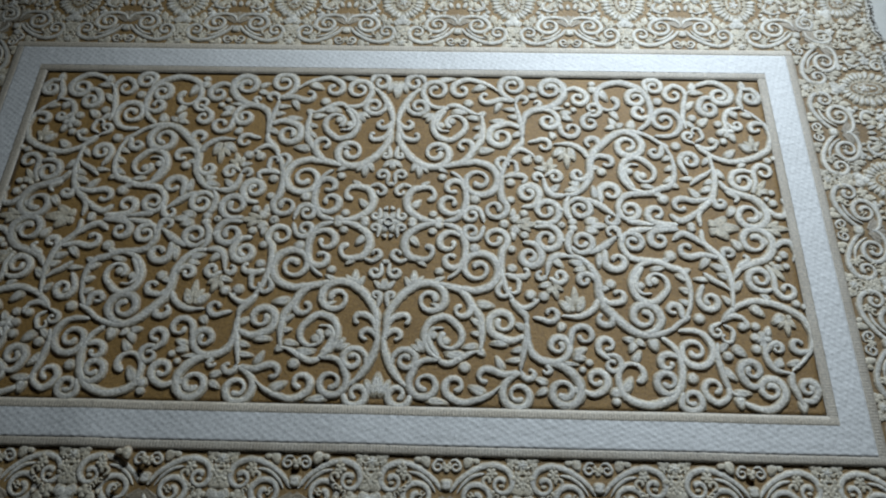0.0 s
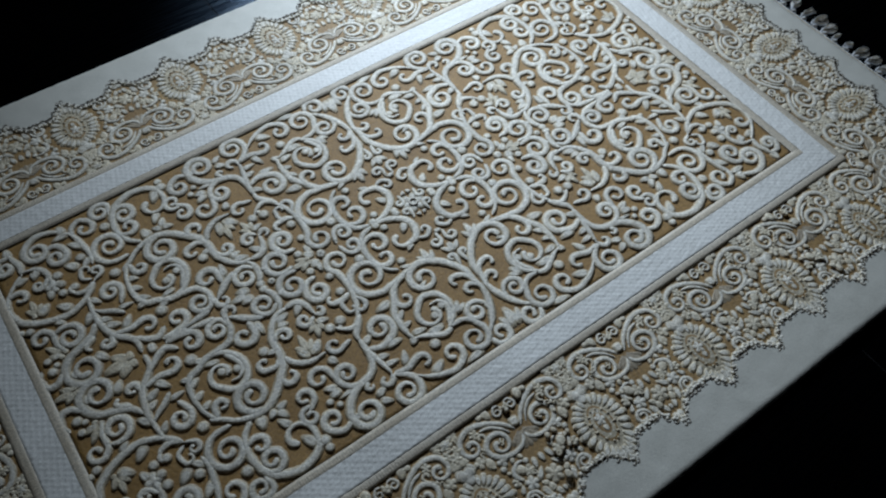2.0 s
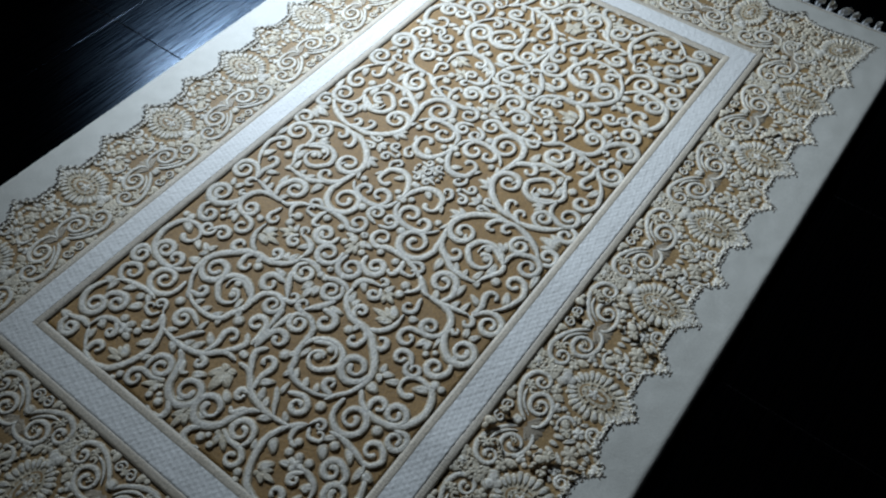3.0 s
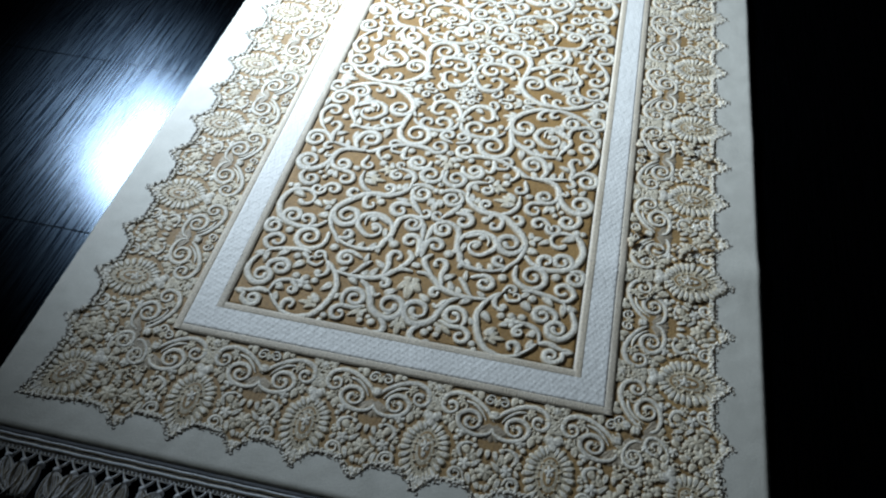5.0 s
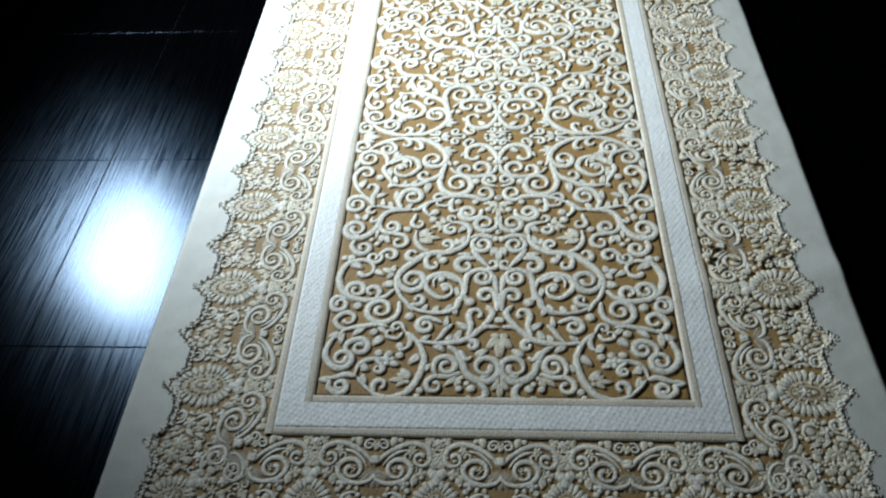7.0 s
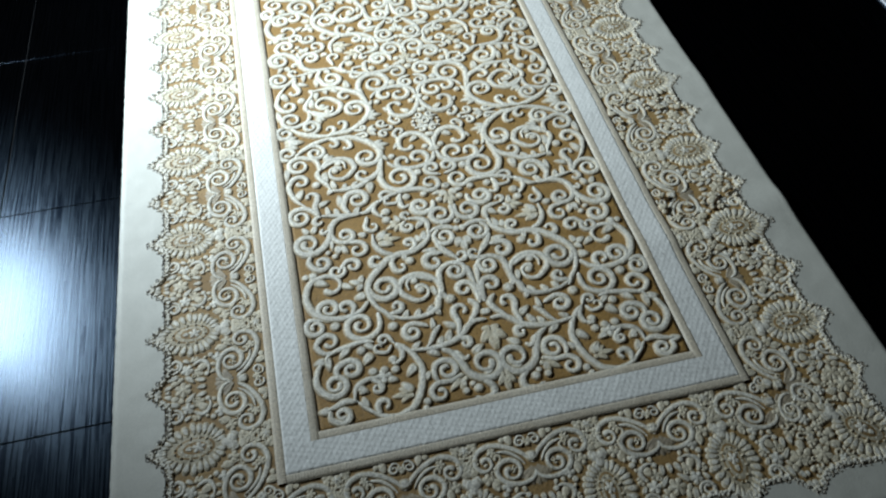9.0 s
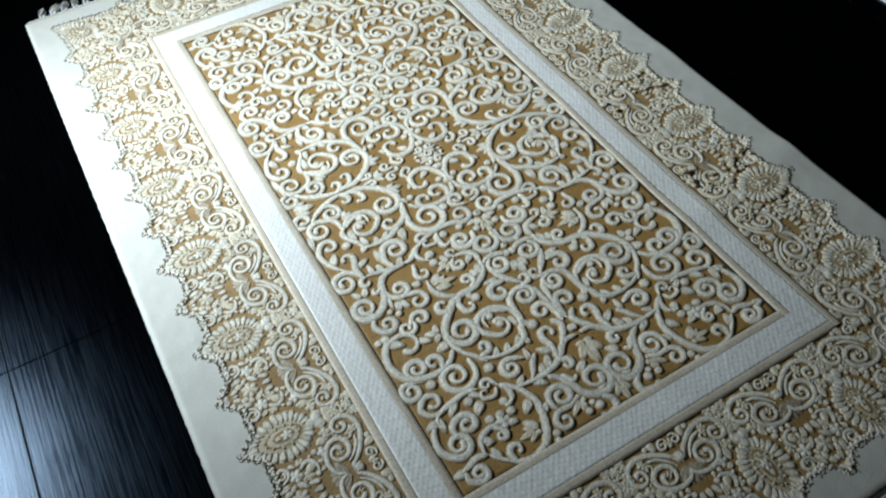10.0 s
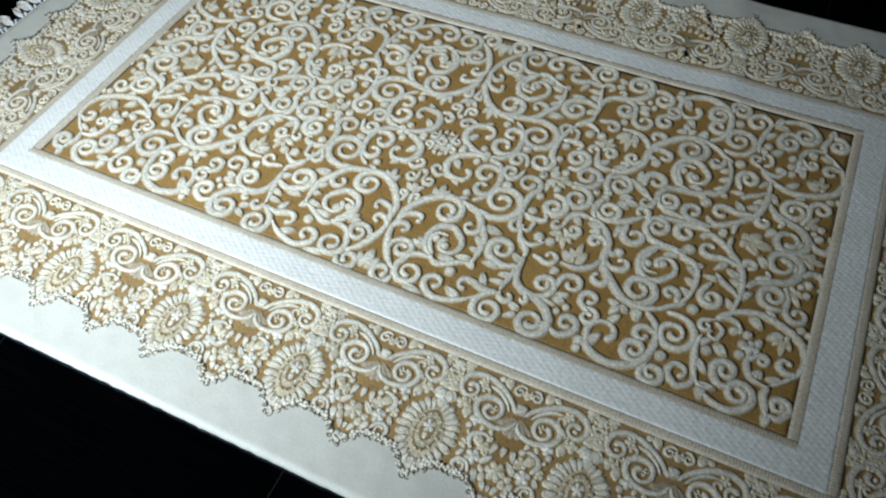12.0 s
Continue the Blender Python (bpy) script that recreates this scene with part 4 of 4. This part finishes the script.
def bleaf(u0, v0, u1, v1, w):
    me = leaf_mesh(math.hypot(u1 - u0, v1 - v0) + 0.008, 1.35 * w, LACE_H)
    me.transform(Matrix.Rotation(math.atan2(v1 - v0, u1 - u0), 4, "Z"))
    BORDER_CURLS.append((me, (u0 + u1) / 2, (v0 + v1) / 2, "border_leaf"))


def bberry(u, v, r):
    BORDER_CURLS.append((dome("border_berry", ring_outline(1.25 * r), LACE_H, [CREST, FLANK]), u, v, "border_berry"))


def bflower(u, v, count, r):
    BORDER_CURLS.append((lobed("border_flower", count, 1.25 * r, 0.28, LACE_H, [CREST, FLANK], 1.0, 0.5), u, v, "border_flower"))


bvine(0.0085, 0.0105, [(0.1229, 0.0619), (0.1099, 0.0442), (0.0915, 0.0295), (0.0698, 0.0187), (0.0449, 0.0157), (0.0244, 0.0246), (0.0168, 0.0433)], (0.0363, 0.0462, -1.0, 0.25))
bvine(0.0050, 0.0065, [(0.0633, 0.0295), (0.0839, 0.0344), (0.1012, 0.0482), (0.1110, 0.0629)])
bvine(0.0080, 0.0100, [(0.1283, 0.0747), (0.1207, 0.0895), (0.0991, 0.0973), (0.0731, 0.0924), (0.0579, 0.0777), (0.0579, 0.0600)], (0.0818, 0.0708, 1.2, 0.2))
bflower(0.0666, 0.0964, 4, 0.0105)
bvine(0.0045, 0.0050, [(0.1251, 0.0108), (0.1132, 0.0079), (0.1056, 0.0187)], (0.1142, 0.0197, -1.0, 0.3))
bvine(0.0085, 0.0078, [(0.0763, 0.1465), (0.0688, 0.1318), (0.0731, 0.1209), (0.0883, 0.1141), (0.1002, 0.1180)])
bberry(0.1012, 0.1190, 0.0058)
bleaf(0.1153, 0.1219, 0.1099, 0.1416, 0.0100)
bleaf(0.0991, 0.1613, 0.1175, 0.1436, 0.0105)
bflower(0.0861, 0.1573, 5, 0.0125)
bvine(0.0060, 0.0070, [(0.0893, 0.1878), (0.0828, 0.1721), (0.0677, 0.1691), (0.0601, 0.1799)], (0.0720, 0.1799, -0.95, 0.3))
bleaf(0.0969, 0.1731, 0.1034, 0.1967, 0.0115)
bleaf(0.1164, 0.1888, 0.1218, 0.2016, 0.0100)
bleaf(0.0915, 0.2016, 0.1142, 0.2114, 0.0125)
bberry(0.0698, 0.1996, 0.0062)
bberry(0.0861, 0.2114, 0.0060)
bberry(0.0590, 0.1101, 0.0062)
bleaf(0.0612, 0.1642, 0.0688, 0.1524, 0.0085)


def small_bit(rng, r):
    """A trefoil, a hook or a leaf, at most r from its middle."""
    kind = rng.random()
    high = rng.uniform(0.0030, 0.0040)
    if r > 0.006 and kind < 0.40:
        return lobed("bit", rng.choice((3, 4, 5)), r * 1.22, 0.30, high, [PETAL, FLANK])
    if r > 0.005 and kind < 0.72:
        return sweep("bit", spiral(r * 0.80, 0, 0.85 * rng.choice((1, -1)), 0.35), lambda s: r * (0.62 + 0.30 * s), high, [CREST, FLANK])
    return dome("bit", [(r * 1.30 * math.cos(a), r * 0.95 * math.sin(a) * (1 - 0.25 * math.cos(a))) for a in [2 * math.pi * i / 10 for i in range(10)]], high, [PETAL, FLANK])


def filling():
    """Small leaves and knots that fill the lace between the larger motifs of half a unit: too many to pick apart."""
    rng = random.Random(5)
    taken = []
    for me, u, v, kind in BORDER_CURLS:
        for q in list(me.vertices)[::3]:
            taken.append((u + q.co.x, v + q.co.y, 0.0012))
    for v, r in ((0.048, 0.016), (0.085, 0.024), (0.100, 0.024), (0.130, 0.012), (0.166, 0.018), (0.196, 0.010), (0.219, 0.014)):
        taken.append((UNIT_X / 2, v, r))
    bits = []
    for k in range(12000):
        u, v, r = rng.uniform(0.002, UNIT_X / 2), rng.uniform(0.008, 0.232), (0.0108, 0.0094, 0.0082, 0.0070, 0.0058, 0.0046)[k // 2000]
        if v > lace_edge(u, UNIT_X, DEPTH_X) - 0.007 - r * 0.5 or (u / 0.062) ** 2 + ((v - 0.155) / 0.086) ** 2 < 1 or (u < 0.022 and 0.060 < v < 0.1) or (v < 0.105 and rng.random() < 0.5):
            continue
        if any((u - a) ** 2 + (v - b) ** 2 < (r * 0.60 + c) ** 2 for a, b, c in taken):
            continue
        taken.append((u, v, r * 0.60))
        shape = small_bit(rng, r)
        bits.append((shape, Matrix.Translation((u, v, 0)) @ Matrix.Rotation(rng.uniform(0, 6.28), 4, "Z")))
    return joined("lace_filling", bits, [PETAL, FLANK])


FILLING = filling()


def at_side(s, along_x, u, v, z, turn=0.0, mirror=1, k=1.0):
    """A pose on a border side: local x runs along u, local y outwards; mirror flips u."""
    x, y = side_place(s, along_x)(u, v)
    local = Matrix.Rotation(turn, 4, "Z") @ Matrix.Diagonal((k, 1, 1, 1))
    if along_x:
        m = Matrix(((mirror, 0, 0, 0), (0, s, 0, 0), (0, 0, 1, 0), (0, 0, 0, 1)))
    else:
        m = Matrix(((0, s, 0, 0), (mirror, 0, 0, 0), (0, 0, 1, 0), (0, 0, 0, 1)))
    return lie(x, y, z) @ m @ local


def medallion(m):
    """A pointed palmette: a frill of fat fingers round a hollow with a small flower, from the point v = 0 along +y."""
    bed = part("medallion", MEDAL_BED, rug, on_rug(m @ Matrix.Translation((0, 0.145, 0.0)) @ Matrix.Rotation(math.pi / 2, 4, "Z")), "pointed oval palmette with a frill of ivory petals")
    inner = Matrix.Rotation(-math.pi / 2, 4, "Z") @ Matrix.Translation((0, -0.145, 0.0))
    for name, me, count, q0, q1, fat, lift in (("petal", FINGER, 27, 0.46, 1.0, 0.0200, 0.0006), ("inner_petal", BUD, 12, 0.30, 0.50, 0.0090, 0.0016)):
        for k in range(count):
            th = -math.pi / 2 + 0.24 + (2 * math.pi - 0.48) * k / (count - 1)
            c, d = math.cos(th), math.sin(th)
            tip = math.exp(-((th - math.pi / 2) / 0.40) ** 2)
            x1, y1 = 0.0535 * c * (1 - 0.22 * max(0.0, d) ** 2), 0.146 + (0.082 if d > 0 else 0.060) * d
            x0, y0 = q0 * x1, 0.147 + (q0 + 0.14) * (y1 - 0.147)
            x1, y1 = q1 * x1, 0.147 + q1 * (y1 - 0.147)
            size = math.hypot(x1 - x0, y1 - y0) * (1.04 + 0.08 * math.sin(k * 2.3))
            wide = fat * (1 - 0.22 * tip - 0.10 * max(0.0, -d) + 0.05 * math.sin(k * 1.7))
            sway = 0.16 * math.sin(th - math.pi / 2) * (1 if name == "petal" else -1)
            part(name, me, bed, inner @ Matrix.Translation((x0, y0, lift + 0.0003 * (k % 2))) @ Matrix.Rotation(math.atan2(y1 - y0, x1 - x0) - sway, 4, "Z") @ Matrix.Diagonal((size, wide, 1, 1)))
    for k in range(9):
        a = 2 * math.pi * (k + 0.5) / 9
        part("heart_curl", BERRY_S, bed, inner @ Matrix.Translation((0.0140 * math.cos(a), 0.147 + 0.025 * math.sin(a), 0.0016)) @ Matrix.Rotation(a, 4, "Z") @ Matrix.Diagonal((0.62, 0.42, 0.55, 1)))
    part("heart_ground", HEART_BED, bed, Matrix.Translation((0.002, 0, 0.0023)), "golden-brown sunken heart")
    part("heart_flower", FLOWER_S, bed, inner @ Matrix.Translation((0, 0.140, 0.0014)) @ Matrix.Diagonal((1.0, 1.2, 1, 1)))
    part("heart_leaf", LEAF_S, bed, inner @ Matrix.Translation((0, 0.158, 0.0014)) @ Matrix.Rotation(radians(90), 4, "Z"))
    part("base_trefoil", TREFOIL, bed, inner @ Matrix.Translation((0, 0.082, 0.0006)) @ Matrix.Rotation(radians(90), 4, "Z") @ Matrix.Diagonal((1.15, 1.15, 1, 1)))
    part("base_leaf", LEAF_M, bed, inner @ Matrix.Translation((0.014, 0.073, 0.0)) @ Matrix.Rotation(radians(50), 4, "Z"))
    part("base_leaf", LEAF_M, bed, inner @ Matrix.Translation((-0.014, 0.073, 0.0)) @ Matrix.Rotation(radians(130), 4, "Z"))
    for x, y, r in ((0.010, 0.211, 0.9), (-0.010, 0.211, 0.9), (0, 0.222, 0.9), (0, 0.203, 0.8)):
        part("tip_berry", BERRY_S, bed, inner @ Matrix.Translation((x, y, 0.0006)) @ Matrix.Diagonal((r, r, 1, 1)))
    part("foot_trefoil", FLOWER_S, bed, inner @ Matrix.Translation((0, 0.014, 0.0)) @ Matrix.Diagonal((0.9, 0.7, 1, 1)))


def border_side(s, along_x, unit, depth, half, meds, mids):
    place = side_place(s, along_x)
    kv = depth / 0.239
    ku = unit / 0.2587
    name = "long_border" if along_x else "short_border"
    ground = lace_ground(name, place, half, unit, depth, -0.001, GROUND + (0.0008 if along_x else 0.0004), [LACE], rug, "lace border on a tan ground with carved motifs")
    for name, me, label in zip(("loop_edge", "dark_loop_edge"), edge_rows(place, half, unit, depth), ("edging of small beige loops", "dark brown looped outline of the lace")):
        tagged(part(name, me, rug, on_rug(Matrix()), label), label, kind="stuff")
    for c in meds:
        medallion(at_side(s, along_x, c, 0, GROUND) @ Matrix.Diagonal((ku, kv, 1, 1)))
        for mirror in (1, -1):
            tagged(part("lace_filling", FILLING, ground, at_side(s, along_x, c, 0, GROUND, 0, mirror) @ Matrix.Diagonal((ku, kv, 1, 1))), kind="stuff")
            for me, u, v, kind in BORDER_CURLS:
                if abs(c + mirror * u * ku) < half + 0.005:
                    part(kind, me, ground, at_side(s, along_x, c + mirror * u * ku, v * kv, GROUND, 0, mirror))
    for c in mids:
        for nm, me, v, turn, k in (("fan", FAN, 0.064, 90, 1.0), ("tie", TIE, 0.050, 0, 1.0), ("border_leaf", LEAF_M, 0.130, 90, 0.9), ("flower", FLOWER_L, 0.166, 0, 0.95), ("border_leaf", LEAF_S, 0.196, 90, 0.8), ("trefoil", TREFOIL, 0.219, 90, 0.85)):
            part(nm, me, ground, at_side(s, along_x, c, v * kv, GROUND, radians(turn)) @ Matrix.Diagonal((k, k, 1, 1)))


for s in (1, -1):
    border_side(s, True, UNIT_X, DEPTH_X, 3.5 * UNIT_X, [k * UNIT_X for k in range(-3, 4)], [(k + 0.5) * UNIT_X for k in range(-4, 4)])
    border_side(s, False, UNIT_Y, DEPTH_Y, 0.485, [k * UNIT_Y for k in (-1.5, -0.5, 0.5, 1.5)], [k * UNIT_Y for k in (-2, -1, 0, 1, 2)])


def lace_corner(sx, sy):
    """A corner of the lace with its slanting palmette."""
    turn = math.atan2(sy * 0.228, sx * 0.222) - math.pi / 2
    ring = CORNER
    verts = [(sx * 0.985, sy * 0.580, GROUND + 0.0002)] + [(sx * x, sy * y, GROUND + 0.0002) for x, y in ring]
    n = len(ring)
    ground = part("corner_ground", mesh_object("corner_ground", verts, [(0, 1 + i, 1 + (i + 1) % n) for i in range(n)], [LACE], smooth=False), rug, on_rug(Matrix()))
    base = lie(sx * 0.872, sy * 0.464, GROUND, turn)
    medallion(base @ Matrix.Translation((0, 0.082, 0)) @ Matrix.Diagonal((1, 0.98, 1, 1)))
    light, dark = [], []
    for (x0, y0), (x1, y1) in zip(ring[1:], ring[2:]):
        n = max(1, int(math.hypot(x1 - x0, y1 - y0) / 0.0105))
        for i in range(n):
            x, y = x0 + (x1 - x0) * i / n - 0.985, y0 + (y1 - y0) * i / n - 0.58
            light.append((LOOP, Matrix.Translation((sx * (0.985 + 0.93 * x), sy * (0.58 + 0.93 * y), -0.0045)) @ Matrix.Rotation(random.uniform(0, 6.28), 4, "Z")))
            dark.append((DARK_LOOP, Matrix.Translation((sx * (0.985 + 0.995 * x), sy * (0.58 + 0.995 * y), 0.0002)) @ Matrix.Rotation(random.uniform(0, 6.28), 4, "Z")))
    tagged(part("loop_edge", joined("loop_edge", light, [CREST, PETAL]), rug, on_rug(Matrix())), "edging of small beige loops", kind="stuff")
    tagged(part("dark_loop_edge", joined("dark_loop_edge", dark, [OUTLINE, OUTLINE]), rug, on_rug(Matrix())), "dark brown looped outline of the lace", kind="stuff")
    for nm, me, x, y, a in (("tie", TIE, 0.898, 0.494, 45), ("fan", FAN, 0.918, 0.506, 15), ("fan", FAN, 0.908, 0.522, 80), ("flower", FLOWER_S, 0.935, 0.585, 0), ("flower", FLOWER_S, 0.985, 0.525, 0), ("flower", FLOWER_L, 0.932, 0.640, 0), ("flower", FLOWER_L, 1.055, 0.525, 0),
                            ("flower", FLOWER_S, 0.960, 0.655, 0), ("flower", FLOWER_S, 1.072, 0.560, 0), ("leaf", LEAF_M, 0.940, 0.612, 100), ("leaf", LEAF_M, 1.020, 0.520, -10), ("leaf", LEAF_S, 0.970, 0.632, 60), ("leaf", LEAF_S, 1.045, 0.553, 30), ("berry", BERRY_S, 0.915, 0.660, 0), ("berry", BERRY_S, 1.082, 0.505, 0),
                            ("berry", BERRY_S, 0.985, 0.665, 0), ("berry", BERRY_S, 1.083, 0.590, 0)):
        part(nm, me, ground, lie(sx * x, sy * y, GROUND, 0, sx, sy) @ Matrix.Rotation(radians(a), 4, "Z"))
    rng = random.Random(11)
    bits, taken = [], [(0.898, 0.494, 0.02), (0.925, 0.512, 0.02), (0.912, 0.535, 0.02), (0.932, 0.640, 0.016), (1.055, 0.525, 0.016), (0.935, 0.585, 0.012), (0.985, 0.525, 0.012)]
    ux, uy = 0.222 / 0.318, 0.228 / 0.318
    for k in range(6000):
        x, y, r = rng.uniform(0.885, 1.095), rng.uniform(0.475, 0.69), (0.0102, 0.0090, 0.0078, 0.0066, 0.0056, 0.0046)[k // 1000]
        along, across = (x - 0.872) * ux + (y - 0.464) * uy, (x - 0.872) * uy - (y - 0.464) * ux
        if not in_corner(0.985 + (x - 0.985) * 1.10, 0.58 + (y - 0.58) * 1.10) or ((along - 0.230) / 0.082) ** 2 + (across / 0.058) ** 2 < 1:
            continue
        if any((x - p) ** 2 + (y - q) ** 2 < (r * 0.80 + c) ** 2 for p, q, c in taken):
            continue
        taken.append((x, y, r * 0.80))
        shape = small_bit(rng, r)
        bits.append((shape, Matrix.Translation((sx * x, sy * y, GROUND)) @ Matrix.Rotation(rng.uniform(0, 6.28), 4, "Z")))
    tagged(part("lace_filling", joined("lace_filling", bits, [PETAL, FLANK]), ground, Matrix()), kind="stuff")
    for me, x, y, a in ((BORDER_CURLS[2][0], 0.935, 0.555, 20), (BORDER_CURLS[2][0], 0.958, 0.508, 150)):
        part("border_scroll", me, ground, lie(sx * x, sy * y, GROUND, 0, sx, sy) @ Matrix.Rotation(radians(a), 4, "Z") @ Matrix.Diagonal((0.8, 0.8, 1, 1)))


for sx in (1, -1):
    for sy in (1, -1):
        lace_corner(sx, sy)


# ---- fringes at both ends ----
def tassel_mesh(seed):
    """A soft tuft of cotton strands, thrown a little to one side, from the knot outwards along +x."""
    rng = random.Random(seed)
    pieces = [(dome("knot", ring_outline(0.0075, 10), 0.011, [FRINGE, FRINGE]), Matrix.Identity(4))]
    lean = rng.uniform(-0.5, 0.5)
    for k in range(14):
        a = lean + rng.uniform(-0.28, 0.28)
        l = rng.uniform(0.050, 0.078)
        bend = rng.uniform(-0.25, 0.25)
        pts = [(p[0] + l / 2 * math.cos(a), p[1] + l / 2 * math.sin(a)) for p in arc(0, 0, l * math.cos(a), l * math.sin(a), bend, 7)]
        wide = rng.uniform(0.0035, 0.007)
        me = sweep("strand", pts, lambda s, wide=wide: wide * (0.6 + 0.5 * s), rng.uniform(0.006, 0.012), [FRINGE, FRINGE], 0.2)
        pieces.append((me, Matrix.Translation((0, 0, rng.uniform(0, 0.004)))))
    return joined("tassel", pieces, [FRINGE, FRINGE])


def fringe(s):
    """The end at -x lies spread out with its selvedge in sight; at +x the selvedge is turned under and the tufts sit close."""
    tufts = [tassel_mesh(10 * s + k) for k in range(7)]
    spread = s < 0
    if spread:
        # dark slab and thin dark cord: shade under the margin, put into their colour
        ends = part("fringe", slab("fringe", RUG_X + 0.001, RUG_X + 0.007, -RUG_Y + 0.004, RUG_Y - 0.004, FLOOR + 0.001, -0.005, [SHADE_CORD], 0.001), rug, on_rug(Matrix.Diagonal((s, 1, 1, 1))), "knotted white cotton fringe along the end of the rug")
        cords = ((0.0105, 0.0075, 0.0065, SELVEDGE), (0.0165, 0.004, 0.003, SHADE_CORD), (0.023, 0.0095, 0.0075, SELVEDGE))
    else:
        ends = part("fringe", slab("fringe", RUG_X + 0.001, RUG_X + 0.004, -RUG_Y + 0.004, RUG_Y - 0.004, FLOOR + 0.001, -0.006, [SELVEDGE], 0.001), rug, on_rug(Matrix()), "short white cotton tufts along the end of the rug")
        cords = ((0.0045, 0.0050, 0.0105, FRINGE),)
    for x, w, h, mat in cords:
        path = [(0, -RUG_Y + 0.004 + (2 * RUG_Y - 0.008) * i / 160) for i in range(161)]
        path = [(0.0004 * math.sin(i * 0.9), p[1]) for i, p in enumerate(path)]
        part("selvedge_cord", sweep("selvedge_cord", path, lambda t, w=w: w, h, [mat, mat], 0.12), ends, Matrix.Translation((RUG_X + x, 0, FLOOR + 0.002)))
    pitch = 0.0345
    n = int((2 * RUG_Y - 0.02) / pitch)
    thread = sweep("thread", arc(0, 0, 0.020, 0.015, 0.12, 6), lambda t: 0.0042, 0.004, [FRINGE, FRINGE], 0.1)
    bow = dome("bow", [(0.017 * math.cos(q), 0.0078 * math.sin(q) * (1 + 0.4 * math.cos(q))) for q in [2 * math.pi * i / 14 for i in range(14)]], 0.010, [FRINGE, FRINGE])
    if spread:
        loop = sweep("picot", ring_outline(0.0042, 9, 0) + [ring_outline(0.0042, 9, 0)[0]], lambda t: 0.0032, 0.004, [FRINGE, FRINGE], 0.0)
        picots = [(loop, Matrix.Translation((RUG_X + 0.0315, -RUG_Y + 0.008 + 0.0085 * k, FLOOR + 0.002))) for k in range(int((2 * RUG_Y - 0.016) / 0.0085))]
        tagged(part("picot_edging", joined("picot_edging", picots, [FRINGE, FRINGE]), ends, Matrix()), kind="stuff")
    for k in range(n):
        y = -RUG_Y + 0.014 + pitch * (k + 0.5)
        turn = random.uniform(-0.25, 0.25)
        if spread:
            for m in (1, -1):
                part("net_thread", thread, ends, Matrix.Translation((RUG_X + 0.050, y, FLOOR + 0.0015)) @ Matrix.Diagonal((-1, m, 1, 1)) @ Matrix.Translation((0.010, 0.0075, 0)))
            place, size = RUG_X + 0.052 + random.uniform(-0.004, 0.006), 1.0
        else:
            part("bow", bow, ends, Matrix.Translation((RUG_X + 0.019, y - 0.010, FLOOR + 0.0008)) @ Matrix.Rotation(-0.55 + turn, 4, "Z") @ Matrix.Diagonal((0.62, 0.62, 0.8, 1)))
            place, size = RUG_X + 0.026 + random.uniform(-0.004, 0.005), random.uniform(0.36, 0.60)
            turn -= 0.35
        part("tassel", tufts[random.randrange(7)], ends, Matrix.Translation((place, y, FLOOR + 0.0008)) @ Matrix.Rotation(turn, 4, "Z") @ Matrix.Diagonal((size, size, 1, 1)))


for s in (1, -1):
    fringe(s)

# ---- floor tiles, laid in a square grid with narrow joints ----
TILE_SIZE, JOINT, TILE_X, TILE_Y = 0.603, 0.0030, -0.074, 1.048


def floor_tiles():
    half = (TILE_SIZE - JOINT) / 2
    me = slab("tile", -half, half, -half, half, -0.010, 0.0, [TILE], 0.0006)
    for i in range(-6, 7):
        for j in range(-8, 3):
            x, y = TILE_X + (i + 0.5) * TILE_SIZE, TILE_Y + (j + 0.5) * TILE_SIZE
            if ROOM_X0 + half < x < ROOM_X1 - half and ROOM_Y0 + half < y < ROOM_Y1 + half * 0.9:
                part("tile", me, floor, Matrix.Translation((x, y, FLOOR)))


floor_tiles()
